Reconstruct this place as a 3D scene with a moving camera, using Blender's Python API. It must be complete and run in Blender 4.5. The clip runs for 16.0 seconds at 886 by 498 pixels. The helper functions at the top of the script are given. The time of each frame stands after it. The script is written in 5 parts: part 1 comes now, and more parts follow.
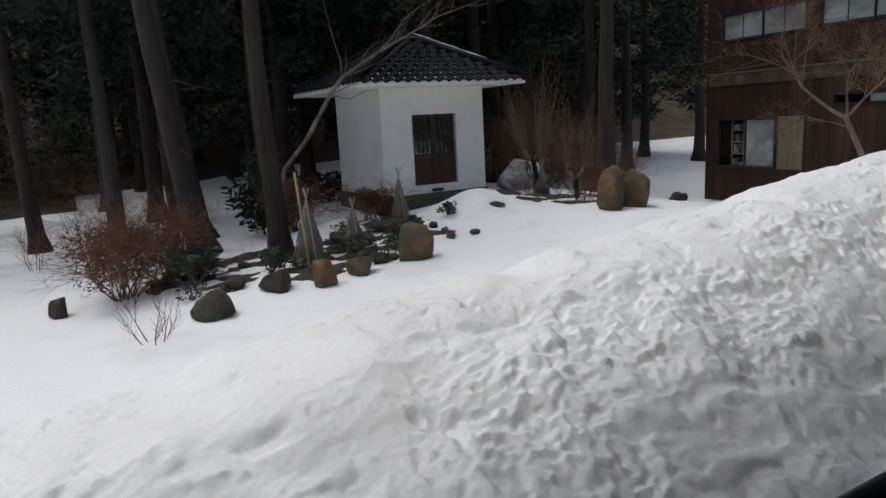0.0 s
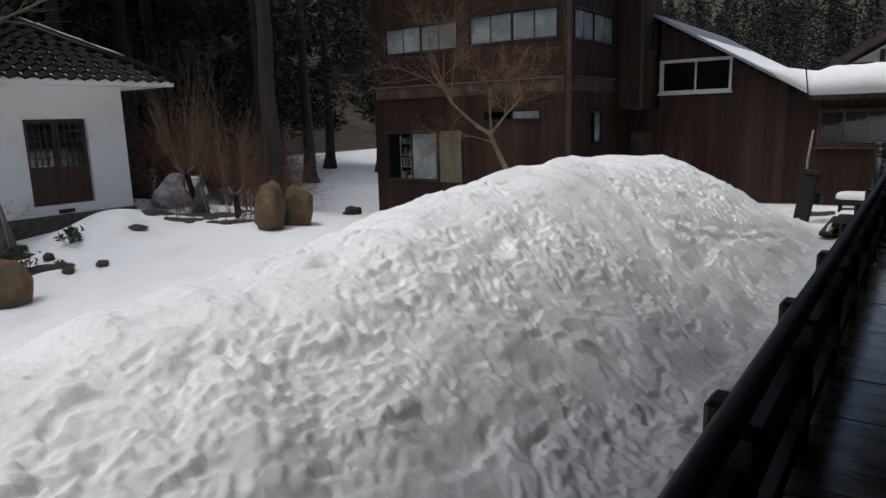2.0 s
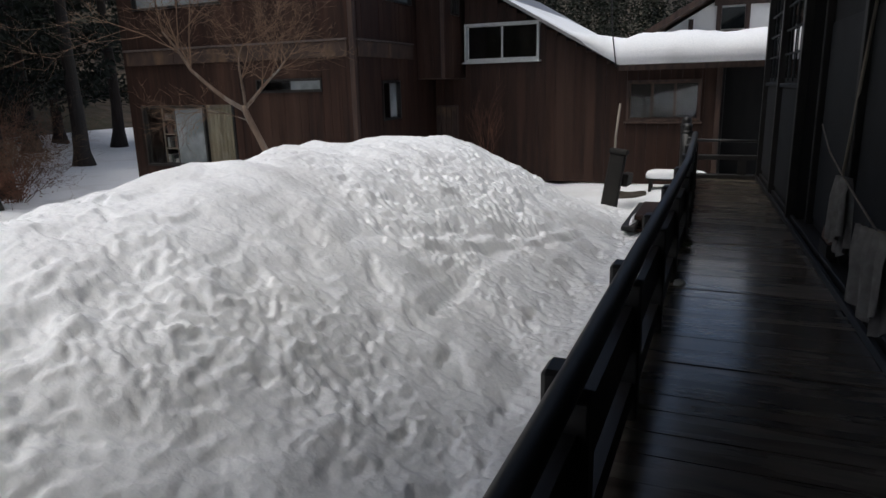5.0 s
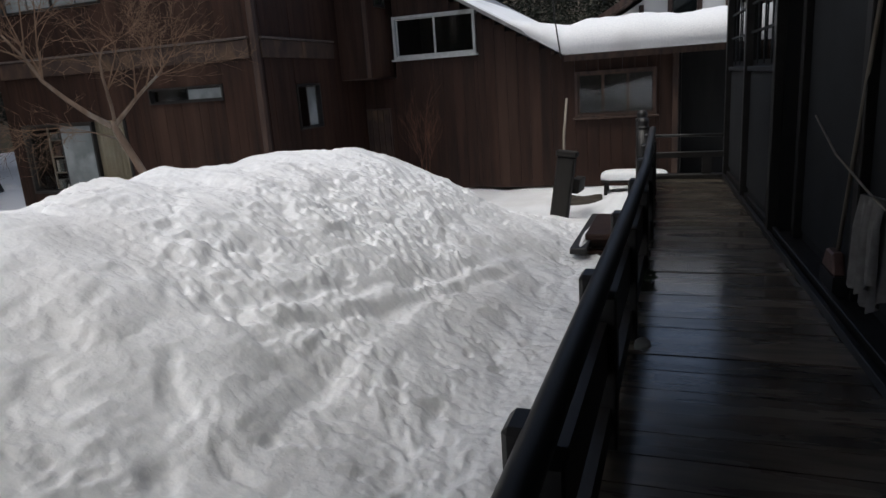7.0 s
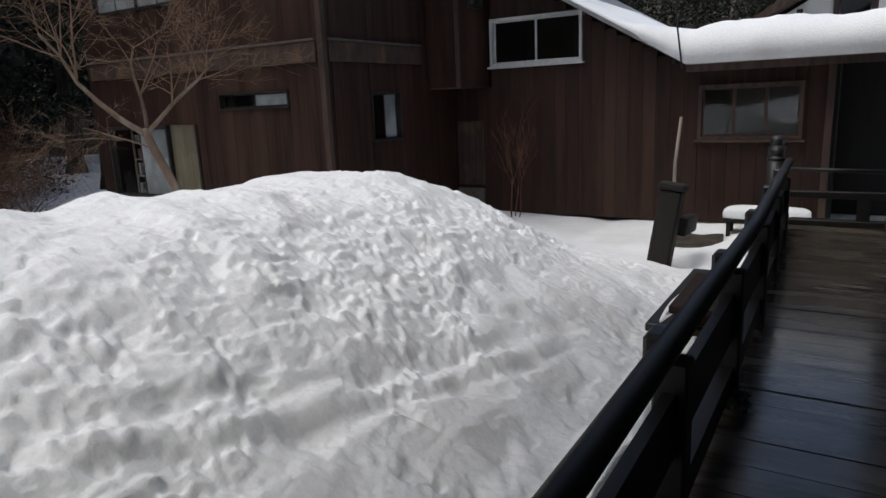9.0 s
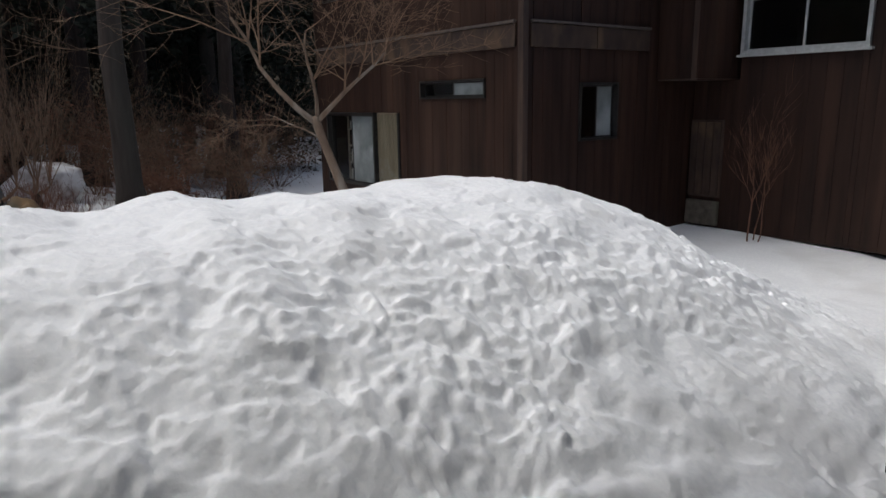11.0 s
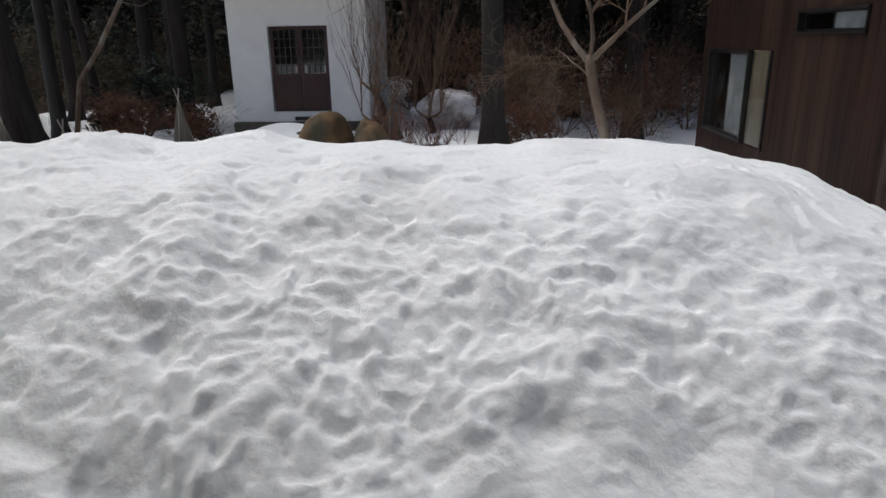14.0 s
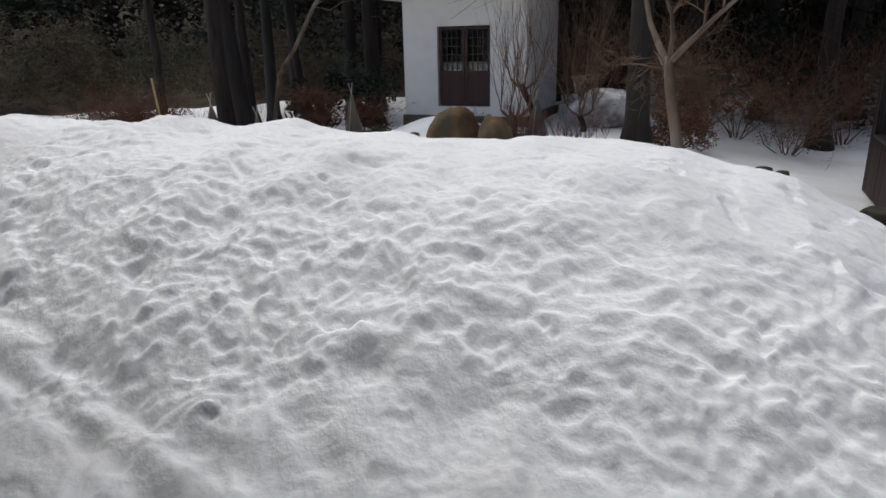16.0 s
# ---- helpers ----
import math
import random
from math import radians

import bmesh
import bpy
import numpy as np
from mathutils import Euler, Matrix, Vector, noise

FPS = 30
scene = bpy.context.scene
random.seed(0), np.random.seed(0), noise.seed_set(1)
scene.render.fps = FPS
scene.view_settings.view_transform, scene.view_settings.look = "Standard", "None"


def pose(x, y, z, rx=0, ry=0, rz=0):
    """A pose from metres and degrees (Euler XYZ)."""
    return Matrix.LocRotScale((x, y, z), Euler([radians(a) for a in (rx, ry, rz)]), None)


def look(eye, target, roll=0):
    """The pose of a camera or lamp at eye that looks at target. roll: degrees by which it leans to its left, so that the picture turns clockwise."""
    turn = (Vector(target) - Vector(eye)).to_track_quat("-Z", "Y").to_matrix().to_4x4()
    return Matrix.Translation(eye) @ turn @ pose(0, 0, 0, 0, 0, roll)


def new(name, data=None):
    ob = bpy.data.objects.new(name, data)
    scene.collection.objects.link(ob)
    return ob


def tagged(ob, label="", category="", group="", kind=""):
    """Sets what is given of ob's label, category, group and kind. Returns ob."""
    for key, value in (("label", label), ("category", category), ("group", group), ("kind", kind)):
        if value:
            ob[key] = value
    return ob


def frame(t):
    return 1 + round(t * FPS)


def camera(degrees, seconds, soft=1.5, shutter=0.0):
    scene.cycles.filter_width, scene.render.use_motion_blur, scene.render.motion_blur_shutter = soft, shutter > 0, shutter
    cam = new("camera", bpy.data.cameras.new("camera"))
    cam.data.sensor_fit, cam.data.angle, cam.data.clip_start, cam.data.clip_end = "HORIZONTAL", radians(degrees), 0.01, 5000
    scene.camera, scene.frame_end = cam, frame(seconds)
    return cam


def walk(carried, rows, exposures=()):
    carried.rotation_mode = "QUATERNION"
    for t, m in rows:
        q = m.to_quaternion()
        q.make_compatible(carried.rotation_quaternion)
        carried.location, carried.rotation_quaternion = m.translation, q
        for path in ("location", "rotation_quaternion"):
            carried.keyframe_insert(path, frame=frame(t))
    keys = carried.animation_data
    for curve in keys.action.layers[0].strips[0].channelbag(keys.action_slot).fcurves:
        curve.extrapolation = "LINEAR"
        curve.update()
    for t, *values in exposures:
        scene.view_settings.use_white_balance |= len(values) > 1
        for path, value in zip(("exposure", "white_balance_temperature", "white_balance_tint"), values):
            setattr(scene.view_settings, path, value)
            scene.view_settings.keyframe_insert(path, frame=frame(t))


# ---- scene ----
cam = camera(67.03, 16.0)
# seconds, place, then yaw, pitch and roll in degrees
ROWS = [
    (0.0, 0.000, -0.080, 1.542, -29.75, -10.74, 3.04),
    (0.5, 0.219, 0.115, 1.527, -38.45, -10.83, 3.34),
    (1.0, 0.544, 0.236, 1.544, -47.12, -11.05, 3.17),
    (1.5, 0.950, 0.229, 1.535, -50.26, -10.66, 1.87),
    (2.0, 1.344, 0.239, 1.525, -54.48, -10.94, 1.58),
    (2.5, 1.725, 0.247, 1.541, -59.83, -11.45, 1.44),
    (3.0, 2.164, 0.227, 1.538, -61.19, -11.37, 0.71),
    (3.5, 2.592, 0.220, 1.519, -62.52, -11.55, 0.33),
    (4.0, 3.003, 0.205, 1.513, -65.35, -13.01, 1.28),
    (6.5, 5.070, 0.318, 1.491, -68.80, -13.76, 1.90),
    (7.0, 5.443, 0.315, 1.476, -70.57, -13.86, 3.88),
    (7.5, 5.863, 0.249, 1.495, -67.73, -12.64, 4.06),
    (8.0, 6.329, 0.209, 1.482, -67.37, -12.59, 0.93),
    (8.5, 6.736, 0.148, 1.467, -65.09, -12.77, 2.83),
    (9.0, 7.092, 0.172, 1.469, -58.80, -12.54, 2.47),
    (9.5, 7.436, 0.237, 1.480, -55.63, -12.62, 0.71),
    (10.0, 7.770, 0.293, 1.463, -51.00, -12.55, 1.54),
    (12.5, 9.610, 0.392, 1.483, -14.31, -15.29, -1.15),
    (13.0, 9.954, 0.382, 1.478, -8.19, -16.09, -0.10),
    (13.5, 10.296, 0.375, 1.488, -1.41, -16.42, 0.97),
    (14.0, 10.621, 0.405, 1.482, 3.39, -17.54, 0.92),
    (14.5, 10.935, 0.390, 1.485, 8.77, -17.30, 1.69),
    (15.0, 11.254, 0.353, 1.491, 15.80, -16.86, 2.33),
    (15.5, 11.600, 0.329, 1.479, 17.72, -17.75, 0.28),
    (16.0, 11.993, 0.243, 1.502, 22.19, -17.47, 1.14),
]
walk(cam, [(t, pose(x, y, z, 90 + pitch, roll, yaw)) for t, x, y, z, yaw, pitch, roll in ROWS],
     exposures=[(0.0, -0.28, 6030, 4), (3.0, -0.18, 6030, 4), (8.0, -0.1, 6030, 4), (13.0, -0.13, 6030, 4), (16.0, -0.13, 6030, 4)])

# ---- world and sun: an overcast winter day ----
world = bpy.data.worlds.new("world")
scene.world = world
world.use_nodes = True
wn = world.node_tree
sky = wn.nodes.new("ShaderNodeTexSky")
sky.sky_type, sky.sun_disc = "NISHITA", False
sky.sun_elevation, sky.sun_rotation = radians(70), radians(-55)
sky.air_density, sky.dust_density, sky.ozone_density = 0.6, 6.0, 0.3
wn.links.new(sky.outputs[0], wn.nodes["Background"].inputs[0])
wn.nodes["Background"].inputs[1].default_value = 0.15
sun = new("sun", bpy.data.lights.new("sun", "SUN"))
sun.data.energy, sun.data.angle, sun.data.color = 0.62, radians(34), (1.0, 0.97, 0.93)
sun.matrix_world = look((-3.2, 2.2, 10), (0, 0, 0))


# ---- materials ----
def ramp_nodes(nt, fac, stops):
    r = nt.nodes.new("ShaderNodeValToRGB")
    el = r.color_ramp.elements
    while len(el) < len(stops):
        el.new(0.5)
    for e, (p, c) in zip(el, stops):
        e.position, e.color = p, (*c, 1)
    nt.links.new(fac, r.inputs[0])
    return r.outputs[0]


def surface(name, dark, light, rough=0.7, grain=8.0, stretch=(1, 1, 1), bump=0.3, depth=0.01, spread=0.25, stain=None, stain_scale=1.2,
            stain_at=0.55, per_piece=0.0, gloss_var=0.0, metallic=0.0):
    """A node material: fine grain between two colours, larger stains, relief, and a change from piece to piece."""
    m = bpy.data.materials.new(name)
    m.use_nodes = True
    nt = m.node_tree
    b = nt.nodes["Principled BSDF"]
    co = nt.nodes.new("ShaderNodeTexCoord")
    geo = nt.nodes.new("ShaderNodeNewGeometry")
    mp = nt.nodes.new("ShaderNodeMapping")
    mp.inputs["Scale"].default_value = stretch
    nt.links.new(geo.outputs["Position"], mp.inputs[0])
    n1 = nt.nodes.new("ShaderNodeTexNoise")
    n1.inputs["Scale"].default_value, n1.inputs["Detail"].default_value = grain, 6
    nt.links.new(mp.outputs[0], n1.inputs["Vector"])
    col = ramp_nodes(nt, n1.outputs[0], [(0.5 - spread, dark), (0.5 + spread, light)])
    if stain:
        n2 = nt.nodes.new("ShaderNodeTexNoise")
        n2.inputs["Scale"].default_value, n2.inputs["Detail"].default_value = stain_scale, 5
        nt.links.new(mp.outputs[0], n2.inputs["Vector"])
        mask = ramp_nodes(nt, n2.outputs[0], [(stain_at - 0.08, (0, 0, 0)), (stain_at + 0.12, (1, 1, 1))])
        mx = nt.nodes.new("ShaderNodeMixRGB")
        mx.inputs[2].default_value = (*stain, 1)
        nt.links.new(mask, mx.inputs[0])
        nt.links.new(col, mx.inputs[1])
        col = mx.outputs[0]
    if per_piece:
        oi = nt.nodes.new("ShaderNodeObjectInfo")
        hv = nt.nodes.new("ShaderNodeHueSaturation")
        mr = nt.nodes.new("ShaderNodeMapRange")
        mr.inputs[3].default_value, mr.inputs[4].default_value = 1 - per_piece, 1 + per_piece
        nt.links.new(oi.outputs["Random"], mr.inputs[0])
        nt.links.new(mr.outputs[0], hv.inputs["Value"])
        nt.links.new(col, hv.inputs["Color"])
        col = hv.outputs[0]
    nt.links.new(col, b.inputs["Base Color"])
    b.inputs["Roughness"].default_value, b.inputs["Metallic"].default_value = rough, metallic
    if gloss_var:
        n3 = nt.nodes.new("ShaderNodeTexNoise")
        n3.inputs["Scale"].default_value, n3.inputs["Detail"].default_value = 3.0, 5
        nt.links.new(mp.outputs[0], n3.inputs["Vector"])
        mr = nt.nodes.new("ShaderNodeMapRange")
        mr.inputs[1].default_value, mr.inputs[2].default_value = 0.3, 0.7
        mr.inputs[3].default_value, mr.inputs[4].default_value = rough - gloss_var, rough + gloss_var
        nt.links.new(n3.outputs[0], mr.inputs[0])
        nt.links.new(mr.outputs[0], b.inputs["Roughness"])
    if bump:
        bp = nt.nodes.new("ShaderNodeBump")
        bp.inputs["Strength"].default_value, bp.inputs["Distance"].default_value = bump, depth
        nt.links.new(n1.outputs[0], bp.inputs["Height"])
        nt.links.new(bp.outputs[0], b.inputs["Normal"])
    return m


def glass_dark(name, color, rough=0.04):
    m = surface(name, tuple(c * 0.7 for c in color), color, rough=rough, grain=1.5, bump=0.02, depth=0.01)
    m.node_tree.nodes["Principled BSDF"].inputs["IOR"].default_value = 1.5
    return m


M_SNOW = surface("snow", (0.78, 0.795, 0.82), (0.89, 0.895, 0.905), rough=0.75, grain=36, bump=0.5, depth=0.012, stain=(0.70, 0.70, 0.70), stain_scale=0.9, stain_at=0.62)
M_SIDING = surface("stained_siding", (0.013, 0.0062, 0.0043), (0.043, 0.0200, 0.0125), rough=0.62, grain=9, stretch=(1, 1, 0.09), bump=0.4, depth=0.006,
                   stain=(0.066, 0.036, 0.024), stain_scale=1.7, stain_at=0.62, per_piece=0.15)
M_SIDING.node_tree.nodes["Principled BSDF"].inputs["Specular IOR Level"].default_value = 0.25
M_TRIM = surface("weathered_trim", (0.022, 0.013, 0.010), (0.075, 0.042, 0.028), rough=0.65, grain=12, stretch=(1, 1, 0.15), bump=0.3, depth=0.005, per_piece=0.2)
M_BELT = surface("belt_board", (0.022, 0.012, 0.009), (0.062, 0.036, 0.023), rough=0.7, grain=6, stretch=(1, 1, 0.5), bump=0.3, depth=0.004, stain=(0.11, 0.068, 0.036), stain_scale=3.5, stain_at=0.6)
M_FLASH = surface("flashing", (0.05, 0.04, 0.035), (0.13, 0.105, 0.09), rough=0.45, grain=10, bump=0.1)
M_ALU = surface("pale_aluminium", (0.42, 0.43, 0.42), (0.60, 0.61, 0.60), rough=0.4, grain=20, bump=0.05, metallic=0.3)
M_BRONZE = surface("dark_aluminium", (0.012, 0.011, 0.010), (0.03, 0.028, 0.026), rough=0.35, grain=20, bump=0.05)
M_PANE = glass_dark("window_pane", (0.012, 0.014, 0.014))
M_FROST = surface("frosted_pane", (0.14, 0.155, 0.155), (0.25, 0.27, 0.27), rough=0.22, grain=3, bump=0.03, stain=(0.32, 0.345, 0.345), stain_scale=2.0, stain_at=0.55)
M_CURTAIN = surface("curtain_cloth", (0.34, 0.28, 0.19), (0.50, 0.42, 0.30), rough=0.9, grain=12, stretch=(1, 1, 0.1), bump=0.2)
M_PLASTER = surface("white_plaster", (0.85, 0.838, 0.80), (0.90, 0.888, 0.85), rough=0.85, grain=5, bump=0.08, depth=0.003, stain=(0.76, 0.74, 0.70), stain_scale=1.0, stain_at=0.63)
M_STONE = surface("foundation_stone", (0.05, 0.042, 0.032), (0.15, 0.125, 0.095), rough=0.9, grain=10, bump=0.6, depth=0.02, stain=(0.10, 0.10, 0.07), stain_scale=2.5)
M_TILE = surface("roof_tile", (0.005, 0.005, 0.006), (0.014, 0.0145, 0.017), rough=0.8, grain=10, bump=0.15, per_piece=0.3)
M_TILE.node_tree.nodes["Principled BSDF"].inputs["Specular IOR Level"].default_value = 0.25
M_DOOR = surface("lacquered_door", (0.028, 0.010, 0.007), (0.060, 0.022, 0.016), rough=0.5, grain=8, stretch=(1, 1, 0.15), bump=0.2, depth=0.004)
M_LATTICE = surface("dark_lattice", (0.010, 0.006, 0.005), (0.030, 0.016, 0.013), rough=0.55, grain=12, bump=0.1)
M_ROCK = surface("garden_rock", (0.050, 0.030, 0.014), (0.19, 0.115, 0.052), rough=0.9, grain=4.5, bump=0.9, depth=0.05, stain=(0.06, 0.055, 0.035), stain_scale=2.6, stain_at=0.52)
M_ROCKD = surface("dark_rock", (0.018, 0.014, 0.012), (0.062, 0.048, 0.038), rough=0.9, grain=6, bump=0.8, depth=0.04, stain=(0.05, 0.055, 0.03), stain_scale=3.0)
M_BARK = surface("cedar_bark", (0.014, 0.009, 0.007), (0.045, 0.033, 0.027), rough=0.95, grain=14, stretch=(1, 1, 0.12), bump=0.8, depth=0.03, stain=(0.042, 0.042, 0.036), stain_scale=0.9)
M_MAPLE = surface("maple_bark", (0.085, 0.056, 0.037), (0.20, 0.142, 0.100), rough=0.9, grain=9, stretch=(1, 1, 0.4), bump=0.4, depth=0.01, stain=(0.23, 0.21, 0.18), stain_scale=5.0, stain_at=0.6)
M_TWIG = surface("bare_twigs", (0.10, 0.060, 0.036), (0.23, 0.150, 0.095), rough=0.9, grain=6, bump=0.0)
M_RUST = surface("dry_foliage", (0.075, 0.036, 0.024), (0.22, 0.105, 0.062), rough=0.95, grain=5, bump=0.0)
# needles near black: the forest's inner shade is put into their colour
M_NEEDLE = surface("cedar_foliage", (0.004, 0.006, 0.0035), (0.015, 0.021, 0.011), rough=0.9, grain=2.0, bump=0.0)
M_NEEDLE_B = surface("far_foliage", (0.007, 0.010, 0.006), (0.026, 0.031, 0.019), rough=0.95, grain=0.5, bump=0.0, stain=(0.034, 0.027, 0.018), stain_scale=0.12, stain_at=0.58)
M_THICKET = surface("brown_thicket", (0.070, 0.053, 0.036), (0.20, 0.145, 0.095), rough=0.95, grain=0.7, bump=0.0, stain=(0.055, 0.062, 0.035), stain_scale=0.15, stain_at=0.52)
M_LEAF = surface("evergreen_leaf", (0.015, 0.028, 0.014), (0.05, 0.075, 0.04), rough=0.6, grain=5, bump=0.0)
M_DECK = surface("wet_deck_board", (0.055, 0.050, 0.044), (0.22, 0.20, 0.175), rough=0.26, grain=7, stretch=(1.6, 0.22, 1), bump=0.6, depth=0.006,
                 stain=(0.035, 0.032, 0.030), stain_scale=1.6, stain_at=0.60, per_piece=0.3, gloss_var=0.16)
M_DECK.node_tree.nodes["Principled BSDF"].inputs["Coat Weight"].default_value = 1.0
M_DECK.node_tree.nodes["Principled BSDF"].inputs["Coat Roughness"].default_value = 0.17
M_DECK.node_tree.nodes["Principled BSDF"].inputs["Coat Tint"].default_value = (1.0, 0.94, 0.86, 1)
M_RAIL = surface("black_stained_rail", (0.006, 0.0055, 0.005), (0.020, 0.018, 0.017), rough=0.5, grain=8, stretch=(0.15, 1, 1), bump=0.3, depth=0.004)
# near-black wall colour, also standing in for unlit rooms behind the windows
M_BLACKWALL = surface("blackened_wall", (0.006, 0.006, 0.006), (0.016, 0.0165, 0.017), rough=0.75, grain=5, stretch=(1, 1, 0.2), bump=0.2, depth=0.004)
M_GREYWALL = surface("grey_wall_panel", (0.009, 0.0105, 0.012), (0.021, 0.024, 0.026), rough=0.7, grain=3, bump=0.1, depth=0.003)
M_POST = surface("old_post_wood", (0.005, 0.004, 0.003), (0.015, 0.0125, 0.010), rough=0.85, grain=10, stretch=(1, 1, 0.12), bump=0.6, depth=0.01)
M_PALE = surface("bare_pole", (0.22, 0.19, 0.15), (0.40, 0.35, 0.29), rough=0.8, grain=10, stretch=(1, 1, 0.2), bump=0.1)
M_METALROOF = surface("sheet_metal_roof", (0.16, 0.15, 0.15), (0.30, 0.29, 0.29), rough=0.4, grain=4, bump=0.1, metallic=0.4)
M_STRAW = surface("straw_wrap", (0.075, 0.066, 0.050), (0.19, 0.165, 0.125), rough=0.95, grain=14, stretch=(1, 1, 0.1), bump=0.6, depth=0.01)
M_GREYNET = surface("grey_netting", (0.06, 0.068, 0.066), (0.13, 0.145, 0.14), rough=0.9, grain=14, bump=0.4)
M_CLOTH = surface("grey_towel", (0.24, 0.23, 0.22), (0.38, 0.37, 0.355), rough=0.95, grain=20, bump=0.3)
M_RED = surface("faded_red_plastic", (0.10, 0.055, 0.045), (0.20, 0.12, 0.10), rough=0.5, grain=9, bump=0.05)
M_PAPER = surface("pale_stored_goods", (0.25, 0.24, 0.22), (0.5, 0.48, 0.45), rough=0.8, grain=6, bump=0.05)
M_BRUSH = surface("forest_floor", (0.030, 0.024, 0.016), (0.10, 0.075, 0.05), rough=0.95, grain=1.2, bump=0.8, depth=0.3, stain=(0.05, 0.045, 0.025), stain_scale=0.2)
M_SOIL = surface("dark_soil", (0.020, 0.016, 0.012), (0.060, 0.048, 0.036), rough=0.95, grain=9, bump=0.6, depth=0.02)


# ---- builders ----
def mesh_ob(name, verts, faces, material, parent=None, smooth=False, label=""):
    me = bpy.data.meshes.new(name)
    me.from_pydata([tuple(map(float, v)) for v in verts], [], faces)
    me.materials.append(material)
    if smooth:
        me.polygons.foreach_set("use_smooth", [True] * len(me.polygons))
    ob = new(name, me)
    if parent:
        ob.parent = parent
    if label:
        tagged(ob, label)
    return ob


def part(name, bm, material, parent=None, label="", smooth=False):
    me = bpy.data.meshes.new(name)
    bm.normal_update()
    bm.to_mesh(me)
    bm.free()
    me.materials.append(material)
    if smooth:
        me.polygons.foreach_set("use_smooth", [True] * len(me.polygons))
    ob = new(name, me)
    if parent:
        ob.parent = parent
    if label:
        tagged(ob, label)
    return ob


def thing(name, label, category, at=(0, 0, 0), rz=0, group="", kind=""):
    e = new(name)
    e.empty_display_size = 0.1
    e.matrix_world = pose(*at, 0, 0, rz)
    return tagged(e, label, category, group, kind)


def add_box(bm, x0, x1, y0, y1, z0, z1, bevel=0.0, m=None):
    g = bmesh.ops.create_cube(bm, size=1)["verts"]
    for v in g:
        v.co = Vector((x0 + (v.co.x + 0.5) * (x1 - x0), y0 + (v.co.y + 0.5) * (y1 - y0), z0 + (v.co.z + 0.5) * (z1 - z0)))
        if m is not None:
            v.co = m @ v.co
    if bevel:
        es = list({e for v in g for e in v.link_edges})
        bmesh.ops.bevel(bm, geom=es, offset=bevel, segments=1, affect="EDGES")
    return bm


def box(name, x0, x1, y0, y1, z0, z1, material, parent=None, bevel=0.0, label="", m=None):
    return part(name, add_box(bmesh.new(), x0, x1, y0, y1, z0, z1, bevel, m), material, parent, label)


class Tubes:
    """Collects tapered tubes as plain lists."""

    def __init__(self):
        self.v, self.f = [], []

    def add(self, pts, radii, sides=6, cap=True, wobble=0.0):
        base = len(self.v)
        n = len(pts)
        up = Vector((0.13, 0.21, 0.97)).normalized()
        for i, p in enumerate(pts):
            p = Vector(p)
            d = (Vector(pts[min(i + 1, n - 1)]) - Vector(pts[max(i - 1, 0)])).normalized()
            a = d.cross(up)
            if a.length < 0.2:
                a = d.cross(Vector((1, 0.1, 0)))
            a.normalize()
            b = d.cross(a)
            for k in range(sides):
                th = 2 * math.pi * k / sides
                r = radii[i] * (1 + (wobble * random.uniform(-1, 1) if wobble else 0))
                self.v.append(p + a * (r * math.cos(th)) + b * (r * math.sin(th)))
        for i in range(n - 1):
            for k in range(sides):
                k2 = (k + 1) % sides
                self.f.append((base + i * sides + k, base + i * sides + k2, base + (i + 1) * sides + k2, base + (i + 1) * sides + k))
        if cap:
            self.f.append(tuple(base + k for k in reversed(range(sides))))
            self.f.append(tuple(base + (n - 1) * sides + k for k in range(sides)))

    def done(self, name, material, parent=None, smooth=True, label=""):
        return mesh_ob(name, self.v, self.f, material, parent, smooth, label)


def tube(name, pts, radii, material, parent=None, sides=10, label="", wobble=0.0):
    t = Tubes()
    t.add(pts, radii, sides, True, wobble)
    return t.done(name, material, parent, True, label)


def perlin(x, y, seed):
    """Gradient noise on arrays, about -0.7 to 0.7."""
    rng = np.random.RandomState(seed)
    perm = rng.permutation(256)
    ang = rng.rand(256) * 2 * np.pi
    gx, gy = np.cos(ang), np.sin(ang)
    xi, yi = np.floor(x).astype(int), np.floor(y).astype(int)
    xf, yf = x - xi, y - yi
    u, v = xf * xf * xf * (xf * (xf * 6 - 15) + 10), yf * yf * yf * (yf * (yf * 6 - 15) + 10)

    def g(i, j):
        h = perm[(perm[(xi + i) & 255] + yi + j) & 255]
        return gx[h] * (xf - i) + gy[h] * (yf - j)

    a, b = g(0, 0) * (1 - u) + g(1, 0) * u, g(0, 1) * (1 - u) + g(1, 1) * u
    return a * (1 - v) + b * v


def clods(x, y, seed):
    """Rounded clods of uneven size that lean on one another, 0 to 1; one to a unit cell."""
    rng = np.random.RandomState(seed)
    perm = rng.permutation(256)
    jx, jy, hh = rng.rand(256), rng.rand(256), 0.25 + 0.75 * rng.rand(256) ** 1.3
    xi, yi = np.floor(x).astype(int), np.floor(y).astype(int)
    best = np.zeros_like(x)
    for i in (-1, 0, 1):
        for j in (-1, 0, 1):
            k = perm[(perm[(xi + i) & 255] + yi + j) & 255]
            d2 = (x - xi - i - jx[k]) ** 2 + (y - yi - j - jy[k]) ** 2
            best = np.maximum(best, hh[k] * np.sqrt(np.clip(1 - d2 / (0.26 + 0.42 * hh[k]) ** 2, 0, 1)))
    return best


def smooth_step(a, b, x):
    t = np.clip((x - a) / (b - a), 0, 1)
    return t * t * (3 - 2 * t)


